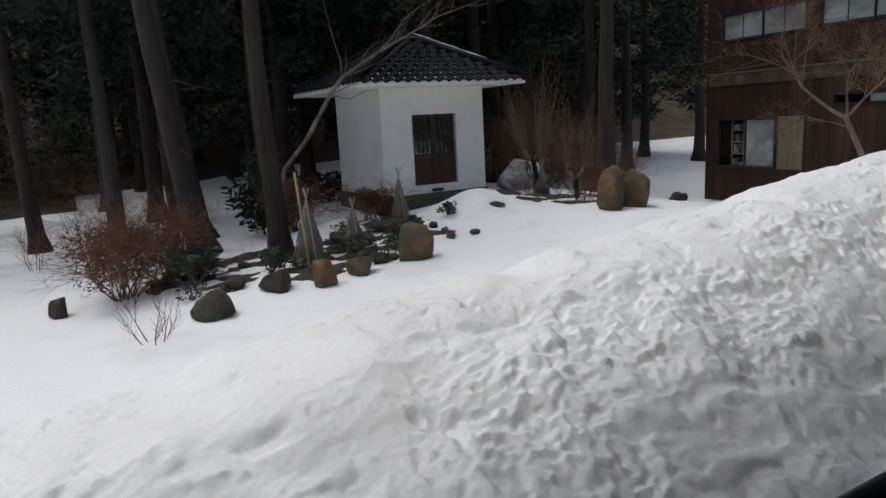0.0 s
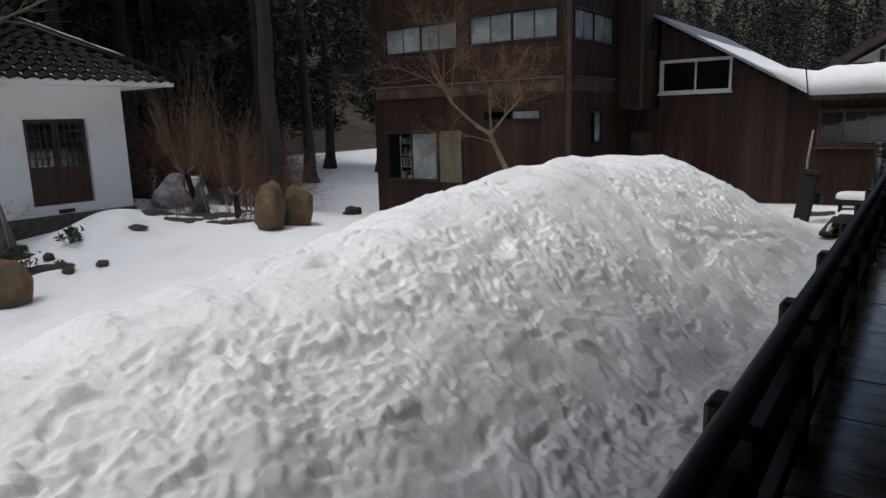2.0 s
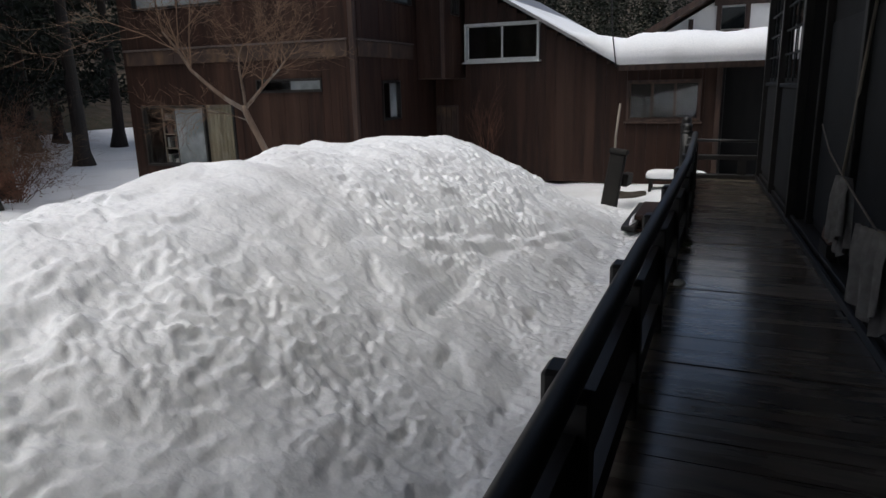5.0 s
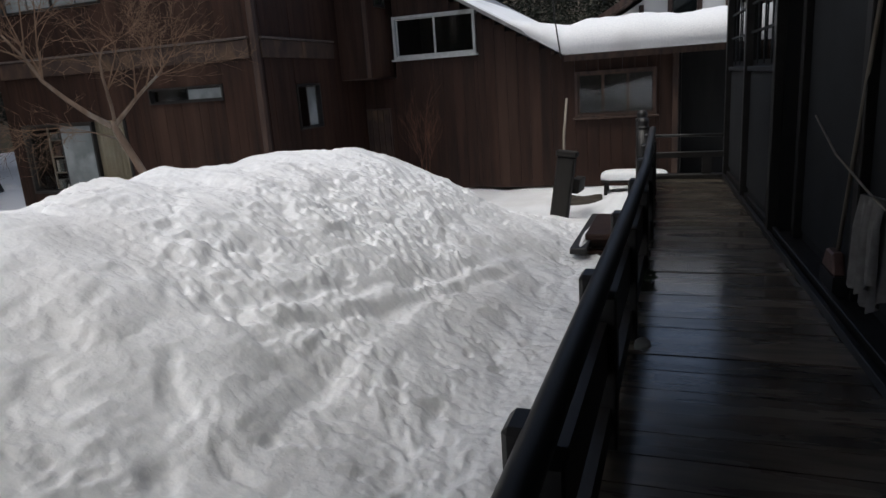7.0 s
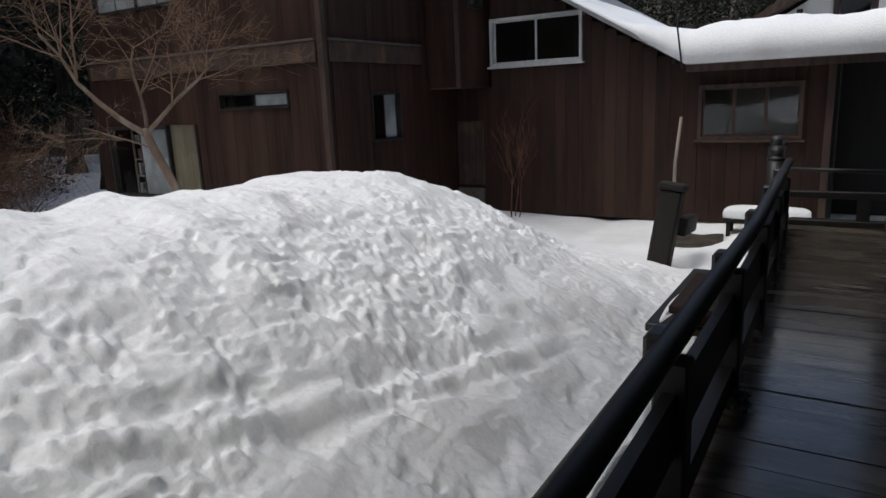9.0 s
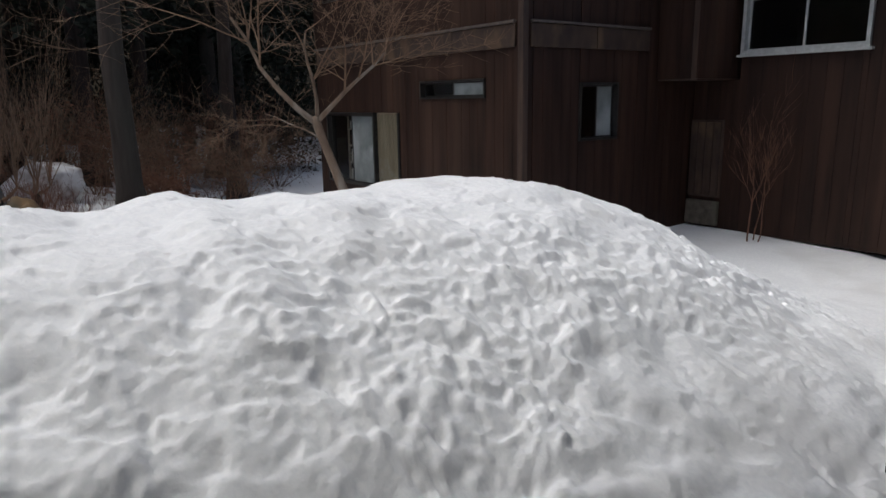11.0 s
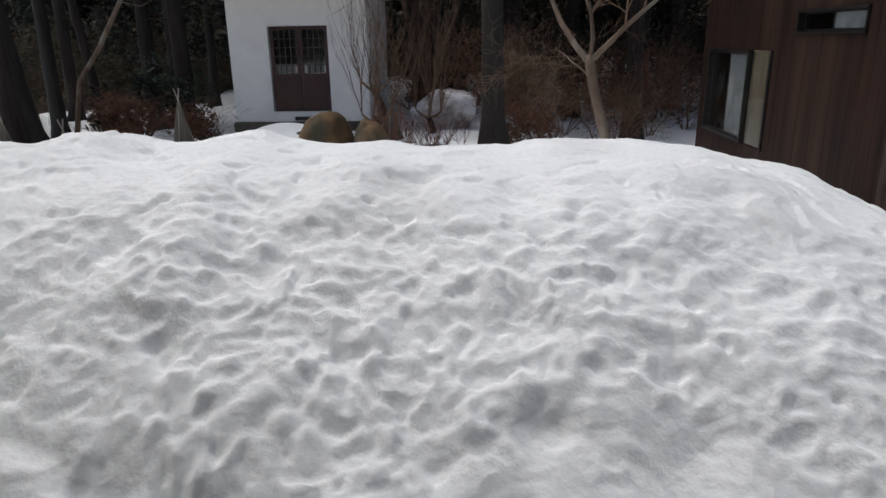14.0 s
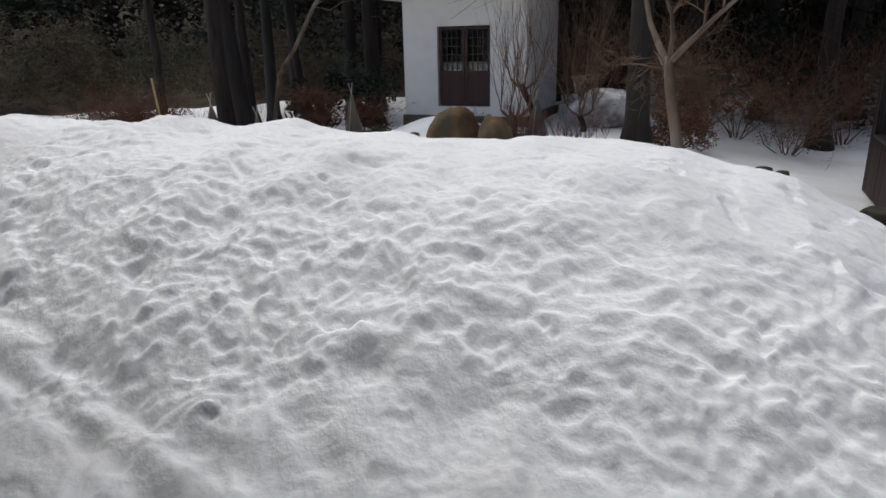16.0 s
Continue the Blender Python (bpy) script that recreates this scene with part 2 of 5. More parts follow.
# ---- snow: lie of the land, and the shovelled bank beside the veranda ----
RIDGE_X = (-6, -2, 0, 0.8, 1.6, 2.5, 3.5, 4.5, 5.5, 7.0, 8.5, 10, 11, 11.8, 12.4, 13.0, 13.6, 14.3, 15.2)
RIDGE_Z = (-0.1, 0.06, 0.22, 0.37, 0.51, 0.62, 0.72, 0.82, 0.91, 1.03, 1.02, 0.95, 0.91, 0.90, 0.79, 0.44, 0.11, -0.21, -0.5)
CREST_X = (0, 4, 8, 11, 13, 14.5)
CREST_Y = (3.4, 3.23, 3.36, 3.39, 3.7, 3.4)
CREST_FLAT = (0.0, 0.0, 0.29, 0.92, 0.5, 0.5)


def billow(x, y, seed):
    """Round-topped lumps parted by creases, about -0.5 to 1."""
    return 2.2 * np.sqrt(perlin(x, y, seed) ** 2 + 0.004) - 0.52


def land(x, y):
    """Height of the snow away from the bank."""
    z = np.interp(x, [-30, 0, 2.5, 4.6, 8.2, 12, 14, 40], [-0.9, -0.75, -0.62, -0.50, -0.16, -0.2, -0.42, -0.45])
    z = z + 0.08 * perlin(x * 0.35, y * 0.35, 3) + 0.03 * perlin(x * 1.1, y * 1.1, 4)
    z = z + 0.55 * np.exp(-(((x - 16.3) / 0.3) ** 2 + ((y - 0.45) / 0.3) ** 2))
    z = z + 0.46 * np.exp(-(((x - 7.2) / 1.1) ** 2 + ((y - 11.45) / 0.9) ** 2))
    z = z + 0.34 * np.exp(-(((x - 4.5) / 0.8) ** 2 + ((y - 12.6) / 0.6) ** 2))
    z = z - 0.32 * smooth_step(10.0, 12.5, x) * smooth_step(7.0, 9.5, y) * smooth_step(26.0, 16.0, y)
    far = np.maximum(y - 26, 0)
    z = z + 0.24 * np.clip(x - 38, 0, 90) * smooth_step(-90, -60, y)
    return z + 0.25 * far ** 1.12 * (1 + 0.25 * perlin(x * 0.03, y * 0.03, 9)) * (y < 900)


def snow_height(x, y):
    g = land(x, y)
    ridge = np.interp(x, RIDGE_X, RIDGE_Z) + 0.06 * perlin(x * 1.3, y * 0 + 0.5, 21) + 0.035 * perlin(x * 3.1, y * 0 + 0.5, 22)
    foot = np.interp(x, [0, 9, 12, 14.5], [-0.18, -0.18, -0.25, -0.45])
    top = np.interp(x, CREST_X, CREST_Y)
    t = np.clip((y - 1.25) / (top - 1.25), 0, 1)
    front = foot + (ridge - foot) * (0.55 * t + 0.45 * t * t * (3 - 2 * t))
    s = np.clip((y - top - np.interp(x, CREST_X, CREST_FLAT)) / 3.2, 0, 1)
    back = ridge + (g - ridge) * (s * s * (3 - 2 * s)) ** np.interp(x, [0, 4, 8], [0.9, 0.8, 0.62])
    z = np.where(y < top, front, back)
    z = z - 0.04 * np.exp(-((y - top) / 0.25) ** 2)
    # trodden and shovelled surface: lumps on lumps, coarse in the middle, worn smooth along the crest and the foot
    rough = smooth_step(5.0, 3.5, y) * smooth_step(14.9, 13.4, x)
    upper = smooth_step(top - 0.75, top - 0.15, y)
    path = smooth_step(2.0, 1.55, y + 0.12 * perlin(x * 1.3, y * 1.3, 27)) * smooth_step(3.0, 6.0, x)
    wx, wy = perlin(x * 2.3, y * 2.3, 6), perlin(x * 2.3 + 9, y * 2.3, 7)
    vx, vy = perlin(x * 8.0, y * 8.0, 28), perlin(x * 8.0 + 5, y * 8.0, 29)
    xx, yy = x + 0.08 * wx + 0.014 * vx, y + 0.08 * wy + 0.014 * vy
    patch = smooth_step(-0.30, 0.28, perlin(x * 0.75, y * 0.9, 12) + 0.5 * perlin(x * 2.0, y * 2.3, 19))
    amp = (0.36 + 0.64 * patch) * (1 - 0.55 * upper) * (1 - 0.4 * path)
    swell = 0.06 * perlin(x * 1.2, y * 1.6, 5) + 0.05 * perlin(xx * 2.6, yy * 3.0, 8)
    b1 = billow(xx * 2.5, yy * 3.6, 10)
    mix = 0.55 + 0.45 * np.clip(b1 + 0.3, 0, 1)

    def lump(py):
        b2 = np.tanh(1.0 * billow(xx * 5.8, py * 7.8, 13))
        b3 = 0.6 * np.tanh(1.4 * billow(xx * 11.0, py * 14.5, 11)) + 0.75 * perlin(xx * 10.0, py * 13.0, 17)
        return 0.036 * b2 * mix + 0.029 * b3 * (0.55 + 0.45 * np.clip(b2 + 0.4, 0, 1)) + 0.021 * perlin(xx * 21.0, py * 26.0, 15) + 0.008 * perlin(xx * 34.0, py * 34.0, 34)

    # lumps slump a little downhill
    lumps = 0.032 * b1 + lump(yy + 0.2 * (lump(yy) + 0.03))
    dent = smooth_step(0.16, 0.46, perlin(xx * 3.2 + 3, yy * 4.6, 14))
    small = smooth_step(0.24, 0.36, perlin(xx * 7.5 + 3, yy * 10.0, 26))
    cut = y - 2.22 + 0.23 * (x - 8.8) - 0.05 * perlin(x * 4, x * 0 + 0.5, 23)
    groove = (np.exp(-(cut / 0.06) ** 2) + 0.7 * np.exp(-((cut + 0.19) / 0.05) ** 2)) * smooth_step(7.6, 8.4, x) * smooth_step(11.2, 10.4, x)
    line = y - 1.86 - 0.10 * np.sin(x * 0.9) - 0.04 * perlin(x * 3, x * 0 + 0.5, 33)
    track = np.exp(-(line / 0.07) ** 2) * smooth_step(6.6, 7.4, x) * smooth_step(11.0, 10.0, x)
    z = z + rough * (swell + amp * lumps - 0.026 * dent * (1 - 0.25 * upper) - 0.022 * small * (0.4 + 0.6 * patch) - 0.040 * groove - 0.028 * track + 0.012)
    z = z - 0.26 * np.exp(-(((x - 16.45) / 0.6) ** 2 + ((y - 1.92) / 0.34) ** 2) ** 2) - 0.2 * np.exp(-(((x - 14.72) / 0.2) ** 2 + ((y - 1.72) / 0.13) ** 2))
    z = z + 0.16 * np.exp(-(((x - 15.2) / 1.0) ** 2 + ((y - 1.15) / 0.25) ** 2))
    return z


def spaced(lo, hi, step, far_lo, far_hi, grow=1.09):
    mid = list(np.arange(lo, hi + 1e-6, step))
    a, s, out_lo = lo, step, []
    while a > far_lo:
        s *= grow
        a -= s
        out_lo.append(a)
    a, s, out_hi = hi, step, []
    while a < far_hi:
        s *= grow
        a += s
        out_hi.append(a)
    return np.array(out_lo[::-1] + mid + out_hi)


gx = spaced(-1.4, 14.5, 0.0135, -900, 900, 1.1)
gy = spaced(1.1, 4.3, 0.0135, -900, 900, 1.1)
GX, GY = np.meshgrid(gx, gy)
GZ = snow_height(GX, GY)
GZ = np.where((GY < 1.0) & (GX < 15.2), -0.45 - 0.25 * smooth_step(1.0, 0.6, GY) + 0 * GX, GZ)
nx, ny = len(gx), len(gy)
gm = bpy.data.meshes.new("ground")
gm.vertices.add(nx * ny)
gm.vertices.foreach_set("co", np.stack([GX, GY, GZ], -1).ravel())
ii = (np.arange(ny - 1)[:, None] * nx + np.arange(nx - 1)[None, :]).ravel()
quads = np.stack([ii, ii + 1, ii + nx + 1, ii + nx], 1).ravel()
gm.loops.add(len(quads))
gm.loops.foreach_set("vertex_index", quads)
gm.polygons.add(len(ii))
gm.polygons.foreach_set("loop_start", np.arange(len(ii)) * 4)
gm.polygons.foreach_set("loop_total", np.full(len(ii), 4))
gm.polygons.foreach_set("use_smooth", np.ones(len(ii), dtype=bool))
gm.update()
gm.validate()
gm.materials.append(M_SNOW)
gm.materials.append(M_BRUSH)
gm.materials.append(M_SOIL)
gm.polygons.foreach_set("material_index", (((GY[:-1, :-1] > np.clip(25 + 0.78 * GX[:-1, :-1], 12, 27) + 2.0 * perlin(GX[:-1, :-1] * 0.2, GY[:-1, :-1] * 0.2, 41)) | (GX[:-1, :-1] > 33)).ravel()).astype(np.int32))
ground = tagged(new("ground", gm), "white snow cover with a lumpy shovelled bank along the veranda", "snow", kind="structure")


def ground_z(x, y):
    return float(snow_height(np.array([float(x)]), np.array([float(y)]))[0])


# ---- glass ----
M_GLASS = bpy.data.materials.new("clear_glass")
M_GLASS.use_nodes = True
_g = M_GLASS.node_tree.nodes["Principled BSDF"]
_g.inputs["Base Color"].default_value = (0.92, 0.95, 0.94, 1)
_g.inputs["Transmission Weight"].default_value, _g.inputs["Roughness"].default_value, _g.inputs["IOR"].default_value = 1.0, 0.02, 1.45

# ---- shared board mesh ----
_bm = add_box(bmesh.new(), -0.5, 0.5, -0.5, 0.5, -0.5, 0.5)
BOARD = bpy.data.meshes.new("board")
_bm.to_mesh(BOARD)
_bm.free()


def piece(name, x0, x1, y0, y1, z0, z1, material, parent, turn=None):
    """One board on the shared mesh."""
    key = "board_" + material.name
    me = bpy.data.meshes.get(key)
    if me is None:
        me = BOARD.copy()
        me.name = key
        me.materials.append(material)
    ob = new(name, me)
    ob.parent = parent
    m = Matrix.Translation(((x0 + x1) / 2, (y0 + y1) / 2, (z0 + z1) / 2))
    if turn is not None:
        m = m @ turn
    ob.matrix_basis = m @ Matrix.Diagonal((x1 - x0, y1 - y0, z1 - z0, 1))
    return ob


def wall_rects(u0, u1, z0, z1, holes):
    """Rectangles that fill a wall round its openings."""
    us = sorted({u0, u1, *[h[0] for h in holes], *[h[1] for h in holes]})
    out = []
    for a, b in zip(us[:-1], us[1:]):
        cuts = sorted((h[2], h[3]) for h in holes if h[0] < (a + b) / 2 < h[1])
        z = z0
        for c, d in cuts:
            if c > z:
                out.append((a, b, z, c))
            z = d
        if z < z1:
            out.append((a, b, z, z1))
    return out


def holed_slab(u0, u1, z0, z1, holes, axis, n0, n1):
    """One solid slab with its openings cut through."""
    us = sorted({u0, u1, *[h[0] for h in holes], *[h[1] for h in holes]})
    zs = sorted({z0, z1, *[h[2] for h in holes], *[h[3] for h in holes]})
    full = {}
    for i in range(len(us) - 1):
        for j in range(len(zs) - 1):
            a, b = (us[i] + us[i + 1]) / 2, (zs[j] + zs[j + 1]) / 2
            full[i, j] = not any(h[0] < a < h[1] and h[2] < b < h[3] for h in holes)
    bm = bmesh.new()
    vs = {}

    def vert(i, j, n):
        if (i, j, n) not in vs:
            vs[i, j, n] = bm.verts.new((n, us[i], zs[j]) if axis == "x" else (us[i], n, zs[j]))
        return vs[i, j, n]

    for (i, j), on in full.items():
        if not on:
            continue
        for n in (n0, n1):
            bm.faces.new((vert(i, j, n), vert(i + 1, j, n), vert(i + 1, j + 1, n), vert(i, j + 1, n)))
        for di, dj, e in ((-1, 0, ((0, 0), (0, 1))), (1, 0, ((1, 0), (1, 1))), (0, -1, ((0, 0), (1, 0))), (0, 1, ((0, 1), (1, 1)))):
            if not full.get((i + di, j + dj), False):
                (a, b), (c, d) = e
                bm.faces.new((vert(i + a, j + b, n0), vert(i + c, j + d, n0), vert(i + c, j + d, n1), vert(i + a, j + b, n1)))
    bmesh.ops.recalc_face_normals(bm, faces=bm.faces)
    return bm


def sided_wall(name, house, axis, at, out, u0, u1, z0, z1, holes, width=0.16, thick=0.12, top=None, material=None):
    """A wall with openings, clad in upright boards. axis: the one that it stands across; out: -1 or 1, its outer side;
    top(u): its upper edge where that slopes."""
    material = material or M_SIDING
    bm = bmesh.new()

    def put(a, b, c, d, n0, n1):
        lo, hi = min(n0, n1), max(n0, n1)
        return (lo, hi, a, b, c, d) if axis == "x" else (a, b, lo, hi, c, d)

    steps = []
    for a, b, c, d in wall_rects(u0, u1, z0, z1, holes):
        if top is None or d < z1:
            steps.append((a, b, c, d))
        else:
            n = max(1, int((b - a) / 0.3))
            for k in range(n):
                p, q = a + (b - a) * k / n, a + (b - a) * (k + 1) / n
                e = min(top(p), top(q)) - 0.02
                if e > c:
                    steps.append((p, q, c, e))
    if top is None:
        bm.free()
        bm = holed_slab(u0, u1, z0, z1, holes, axis, at - out * 0.022, at - out * thick)
    else:
        for a, b, c, d in steps:
            add_box(bm, *put(a, b, c, d, at - out * 0.022, at - out * thick))
    w = part(name, bm, M_TRIM, house)
    n = int(round((u1 - u0) / width))
    for k in range(n):
        a, b = u0 + (u1 - u0) * k / n, u0 + (u1 - u0) * (k + 1) / n
        for p, q, c, d in wall_rects(a, b, z0, z1, [(max(h[0], a), min(h[1], b), h[2], h[3]) for h in holes if h[0] < b - 0.005 and h[1] > a + 0.005]):
            if top is not None and d >= z1 - 1e-6:
                d = min(top(p), top(q))
            if q - p < 0.01 or d - c < 0.02:
                continue
            lift = random.uniform(0, 0.005)
            piece("board", *put(p + 0.0018, q - 0.0018, c, d, at + out * lift, at - out * 0.022), material, w)
    return w


def window(house, axis, at, out, u0, u1, z0, z1, panes, frame_mat, bar=0.035, proud=0.03, sill=0.0, name="window"):
    """A sliding window: an outer frame, stiles between the panes, and each pane. panes: a material for each."""
    def put(a, b, c, d, n0, n1):
        lo, hi = min(at + out * n0, at + out * n1), max(at + out * n0, at + out * n1)
        return (lo, hi, a, b, c, d) if axis == "x" else (a, b, lo, hi, c, d)
    w = new(name)
    w.parent = house
    bm = bmesh.new()
    add_box(bm, *put(u0, u1, z0, z0 + bar, -0.10, proud))
    add_box(bm, *put(u0, u1, z1 - bar, z1, -0.10, proud))
    add_box(bm, *put(u0, u0 + bar, z0 + bar, z1 - bar, -0.10, proud))
    add_box(bm, *put(u1 - bar, u1, z0 + bar, z1 - bar, -0.10, proud))
    part("window_frame", bm, frame_mat, w)
    if sill:
        part("window_sill", add_box(bmesh.new(), *put(u0 - 0.04, u1 + 0.04, z0 - 0.035, z0 - 0.002, -0.02, sill), 0.006), frame_mat, w)
    n = len(panes)
    for k, mat in enumerate(panes):
        a, b = u0 + bar + (u1 - u0 - 2 * bar) * k / n, u0 + bar + (u1 - u0 - 2 * bar) * (k + 1) / n
        off = -0.02 - 0.025 * (k % 2)
        s = 0.022
        bm = bmesh.new()
        add_box(bm, *put(a, a + s, z0 + bar, z1 - bar, off - 0.02, off))
        add_box(bm, *put(b - s, b, z0 + bar, z1 - bar, off - 0.02, off))
        add_box(bm, *put(a + s, b - s, z0 + bar, z0 + bar + s, off - 0.02, off))
        add_box(bm, *put(a + s, b - s, z1 - bar - s, z1 - bar, off - 0.02, off))
        part("sash", bm, frame_mat, w)
        p = part("pane", add_box(bmesh.new(), *put(a + s, b - s, z0 + bar + s, z1 - bar - s, off - 0.013, off - 0.007)), mat, w)
        p.visible_shadow = mat is not M_GLASS
    return w


# ---- brown wooden house across the garden ----
HX, HY, WX = 13.98, 6.13, 17.37
house = thing("wooden_house", "two-storey house in dark brown vertical boards with snowy roof", "house", (0, 0, 0))
holes_a = [(6.78, 8.16, 1.46, 1.70), (8.72, 10.98, 0.10, 1.27), (6.39, 8.53, 3.06, 3.70), (8.80, 10.90, 3.03, 3.66)]
sided_wall("wall_west", house, "x", HX, -1, HY, 11.3, -0.7, 5.4, holes_a)
holes_s = [(14.93, 15.66, 0.91, 1.63), (14.13, 16.28, 3.03, 3.66)]
sided_wall("wall_south", house, "y", HY, -1, HX, 17.5, -0.7, 5.4, holes_s)
box("recess_back", 17.5, 19.0, HY, HY + 0.1, -0.5, 1.75, M_TRIM, house)


def wing_top(u):
    return 1.79 if u < 2.24 else (1.79 + (u - 2.24) * 0.573 if u < 5.505 else 1.64)


holes_w = [(3.85, 5.43, 1.97, 2.72), (0.78, 2.12, 0.75, 1.52)]
sided_wall("wing_wall", house, "x", WX, -1, 0.53, 6.11, -0.45, 3.8, holes_w, width=0.20, top=wing_top)
# closing walls, floors and inner ceiling: added, near black to stand for unlit rooms
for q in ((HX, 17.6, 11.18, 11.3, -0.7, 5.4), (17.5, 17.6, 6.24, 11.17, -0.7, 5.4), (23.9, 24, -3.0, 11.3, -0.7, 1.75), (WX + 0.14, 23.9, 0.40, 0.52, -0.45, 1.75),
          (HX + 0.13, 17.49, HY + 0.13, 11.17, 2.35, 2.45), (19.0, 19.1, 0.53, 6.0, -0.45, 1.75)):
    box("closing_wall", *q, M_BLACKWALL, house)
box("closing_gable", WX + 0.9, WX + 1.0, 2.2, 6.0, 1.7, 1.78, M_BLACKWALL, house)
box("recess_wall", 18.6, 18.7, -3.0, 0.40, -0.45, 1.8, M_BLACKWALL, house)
box("corner_post", WX - 0.05, WX + 0.09, 0.44, 0.53, -0.45, 1.86, M_TRIM, house, 0.006)
box("corner_post", HX - 0.03, HX + 0.06, HY - 0.03, HY + 0.06, -0.7, 5.4, M_TRIM, house, 0.006)
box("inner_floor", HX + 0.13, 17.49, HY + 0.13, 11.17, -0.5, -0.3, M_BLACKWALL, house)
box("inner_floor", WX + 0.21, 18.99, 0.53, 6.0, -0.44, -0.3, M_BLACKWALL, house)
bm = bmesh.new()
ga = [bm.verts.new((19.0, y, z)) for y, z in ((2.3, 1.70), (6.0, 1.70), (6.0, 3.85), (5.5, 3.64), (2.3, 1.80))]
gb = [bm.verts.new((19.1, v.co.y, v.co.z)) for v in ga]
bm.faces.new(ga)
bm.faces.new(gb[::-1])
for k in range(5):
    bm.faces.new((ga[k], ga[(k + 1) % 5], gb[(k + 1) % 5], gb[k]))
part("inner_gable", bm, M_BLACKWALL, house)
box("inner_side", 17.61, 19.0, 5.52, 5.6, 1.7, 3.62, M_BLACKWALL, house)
# overhanging bay under the upper floor, with the recess door below it
BX, BY = 16.47, 5.50
sided_wall("bay_wall", house, "y", BY, -1, BX, 17.6, 1.66, 5.4, [(16.74, 17.2, 2.87, 3.5)], width=0.18, thick=0.10)
sided_wall("bay_side", house, "x", BX, -1, BY + 0.102, HY - 0.012, 1.66, 5.4, [], width=0.17, thick=0.08)
box("bay_soffit", BX, 17.33, BY + 0.02, HY - 0.03, 1.645, 1.658, M_TRIM, house)
window(house, "y", BY, -1, 16.74, 17.2, 2.87, 3.5, [M_GLASS], M_BRONZE)
rd = new("door")
rd.parent = house
for k in range(4):
    y = 5.63 + k * 0.122
    box("door_panel", WX - 0.055, WX - 0.03, y, y + 0.10, 0.03, 1.07, M_BELT, rd, 0.004)
box("door_frame", WX - 0.029, WX - 0.007, 5.60, 6.11, 0.0, 1.10, M_TRIM, rd)
box("threshold", WX - 0.09, WX - 0.007, 5.60, 6.10, -0.40, -0.05, M_STONE, rd, 0.01)
# belt of weathered boards below a metal flashing
for k, (a, b) in enumerate([(HY + 0.1, 7.4), (7.41, 8.7), (8.71, 10.0), (10.01, 11.2)]):
    box("belt_board", HX - 0.035, HX - 0.007, a, b, 2.03, 2.29, M_BELT, house, 0.004)
box("flashing", HX - 0.06, HX - 0.007, HY + 0.1, 11.25, 2.295, 2.325, M_FLASH, house, 0.004)
for a, b in [(HX + 0.1, 15.2), (15.21, 16.25)]:
    box("belt_board", a, b, HY - 0.035, HY - 0.007, 2.03, 2.29, M_BELT, house, 0.004)
box("flashing", HX + 0.1, 16.25, HY - 0.06, HY - 0.007, 2.295, 2.325, M_FLASH, house, 0.004)
window(house, "x", HX, -1, 6.78, 8.16, 1.46, 1.70, [M_FROST, M_GLASS], M_BRONZE, 0.025)
window(house, "y", HY, -1, 14.93, 15.66, 0.91, 1.63, [M_GLASS, M_FROST], M_BRONZE, 0.03)
window(house, "x", HX, -1, 6.39, 8.53, 3.06, 3.70, [M_FROST] * 4, M_BRONZE, 0.03)
window(house, "x", HX, -1, 8.80, 10.90, 3.03, 3.66, [M_FROST] * 4, M_BRONZE, 0.03)
window(house, "y", HY, -1, 14.13, 16.28, 3.03, 3.66, [M_FROST] * 4, M_BRONZE, 0.03)
window(house, "x", WX, -1, 3.85, 5.43, 1.97, 2.72, [M_GLASS, M_GLASS], M_ALU, 0.045, 0.05, sill=0.08)
window(house, "x", WX, -1, 0.78, 2.12, 0.75, 1.52, [M_GLASS, M_GLASS, M_GLASS], M_TRIM, 0.05, 0.05, sill=0.09)
# wide ground-floor window, with a curtain and shelves behind it
window(house, "x", HX, -1, 9.42, 10.98, 0.10, 1.27, [M_FROST, M_GLASS], M_BRONZE, 0.04)
bw = new("window")
bw.parent = house
box("window_frame", HX - 0.03, HX + 0.02, 8.72, 8.76, 0.10, 1.27, M_BRONZE, bw)
cv = []
for k in range(41):
    cv.append((HX + 0.07 + 0.028 * math.sin(k * 1.05) + 0.01 * math.sin(k * 2.3), 8.77 + 0.64 * k / 40))
mesh_ob("curtain", [(x, y, z) for z in (0.10, 1.27) for x, y in cv], [(k, k + 1, 42 + k, 41 + k) for k in range(40)], M_CURTAIN, bw, True, "beige pleated curtain")
part("pane", add_box(bmesh.new(), HX + 0.004, HX + 0.010, 8.76, 9.42, 0.12, 1.26), M_GLASS, bw)
shelf = thing("storage_shelf", "crowded storage shelf with pale boxes behind the house window", "shelf")
for z in (0.12, 0.42, 0.70, 0.98, 1.24):
    box("shelf_board", HX + 0.25, HX + 0.55, 10.05, 10.75, z - 0.012, z + 0.012, M_PALE, shelf)
for y in (10.06, 10.42, 10.74):
    box("upright", HX + 0.25, HX + 0.28, y - 0.012, y + 0.012, -0.6, 1.26, M_PALE, shelf)
for z in (0.132, 0.432, 0.712, 0.992):
    y = 10.09
    while y < 10.68:
        w, h = random.uniform(0.05, 0.13), random.uniform(0.08, 0.22)
        box("box", HX + 0.28, HX + 0.5, y, min(y + w, 10.73), z, z + h, random.choice([M_PAPER, M_PALE, M_RED, M_GREYNET]), shelf)
        y += w + random.uniform(0.01, 0.05)

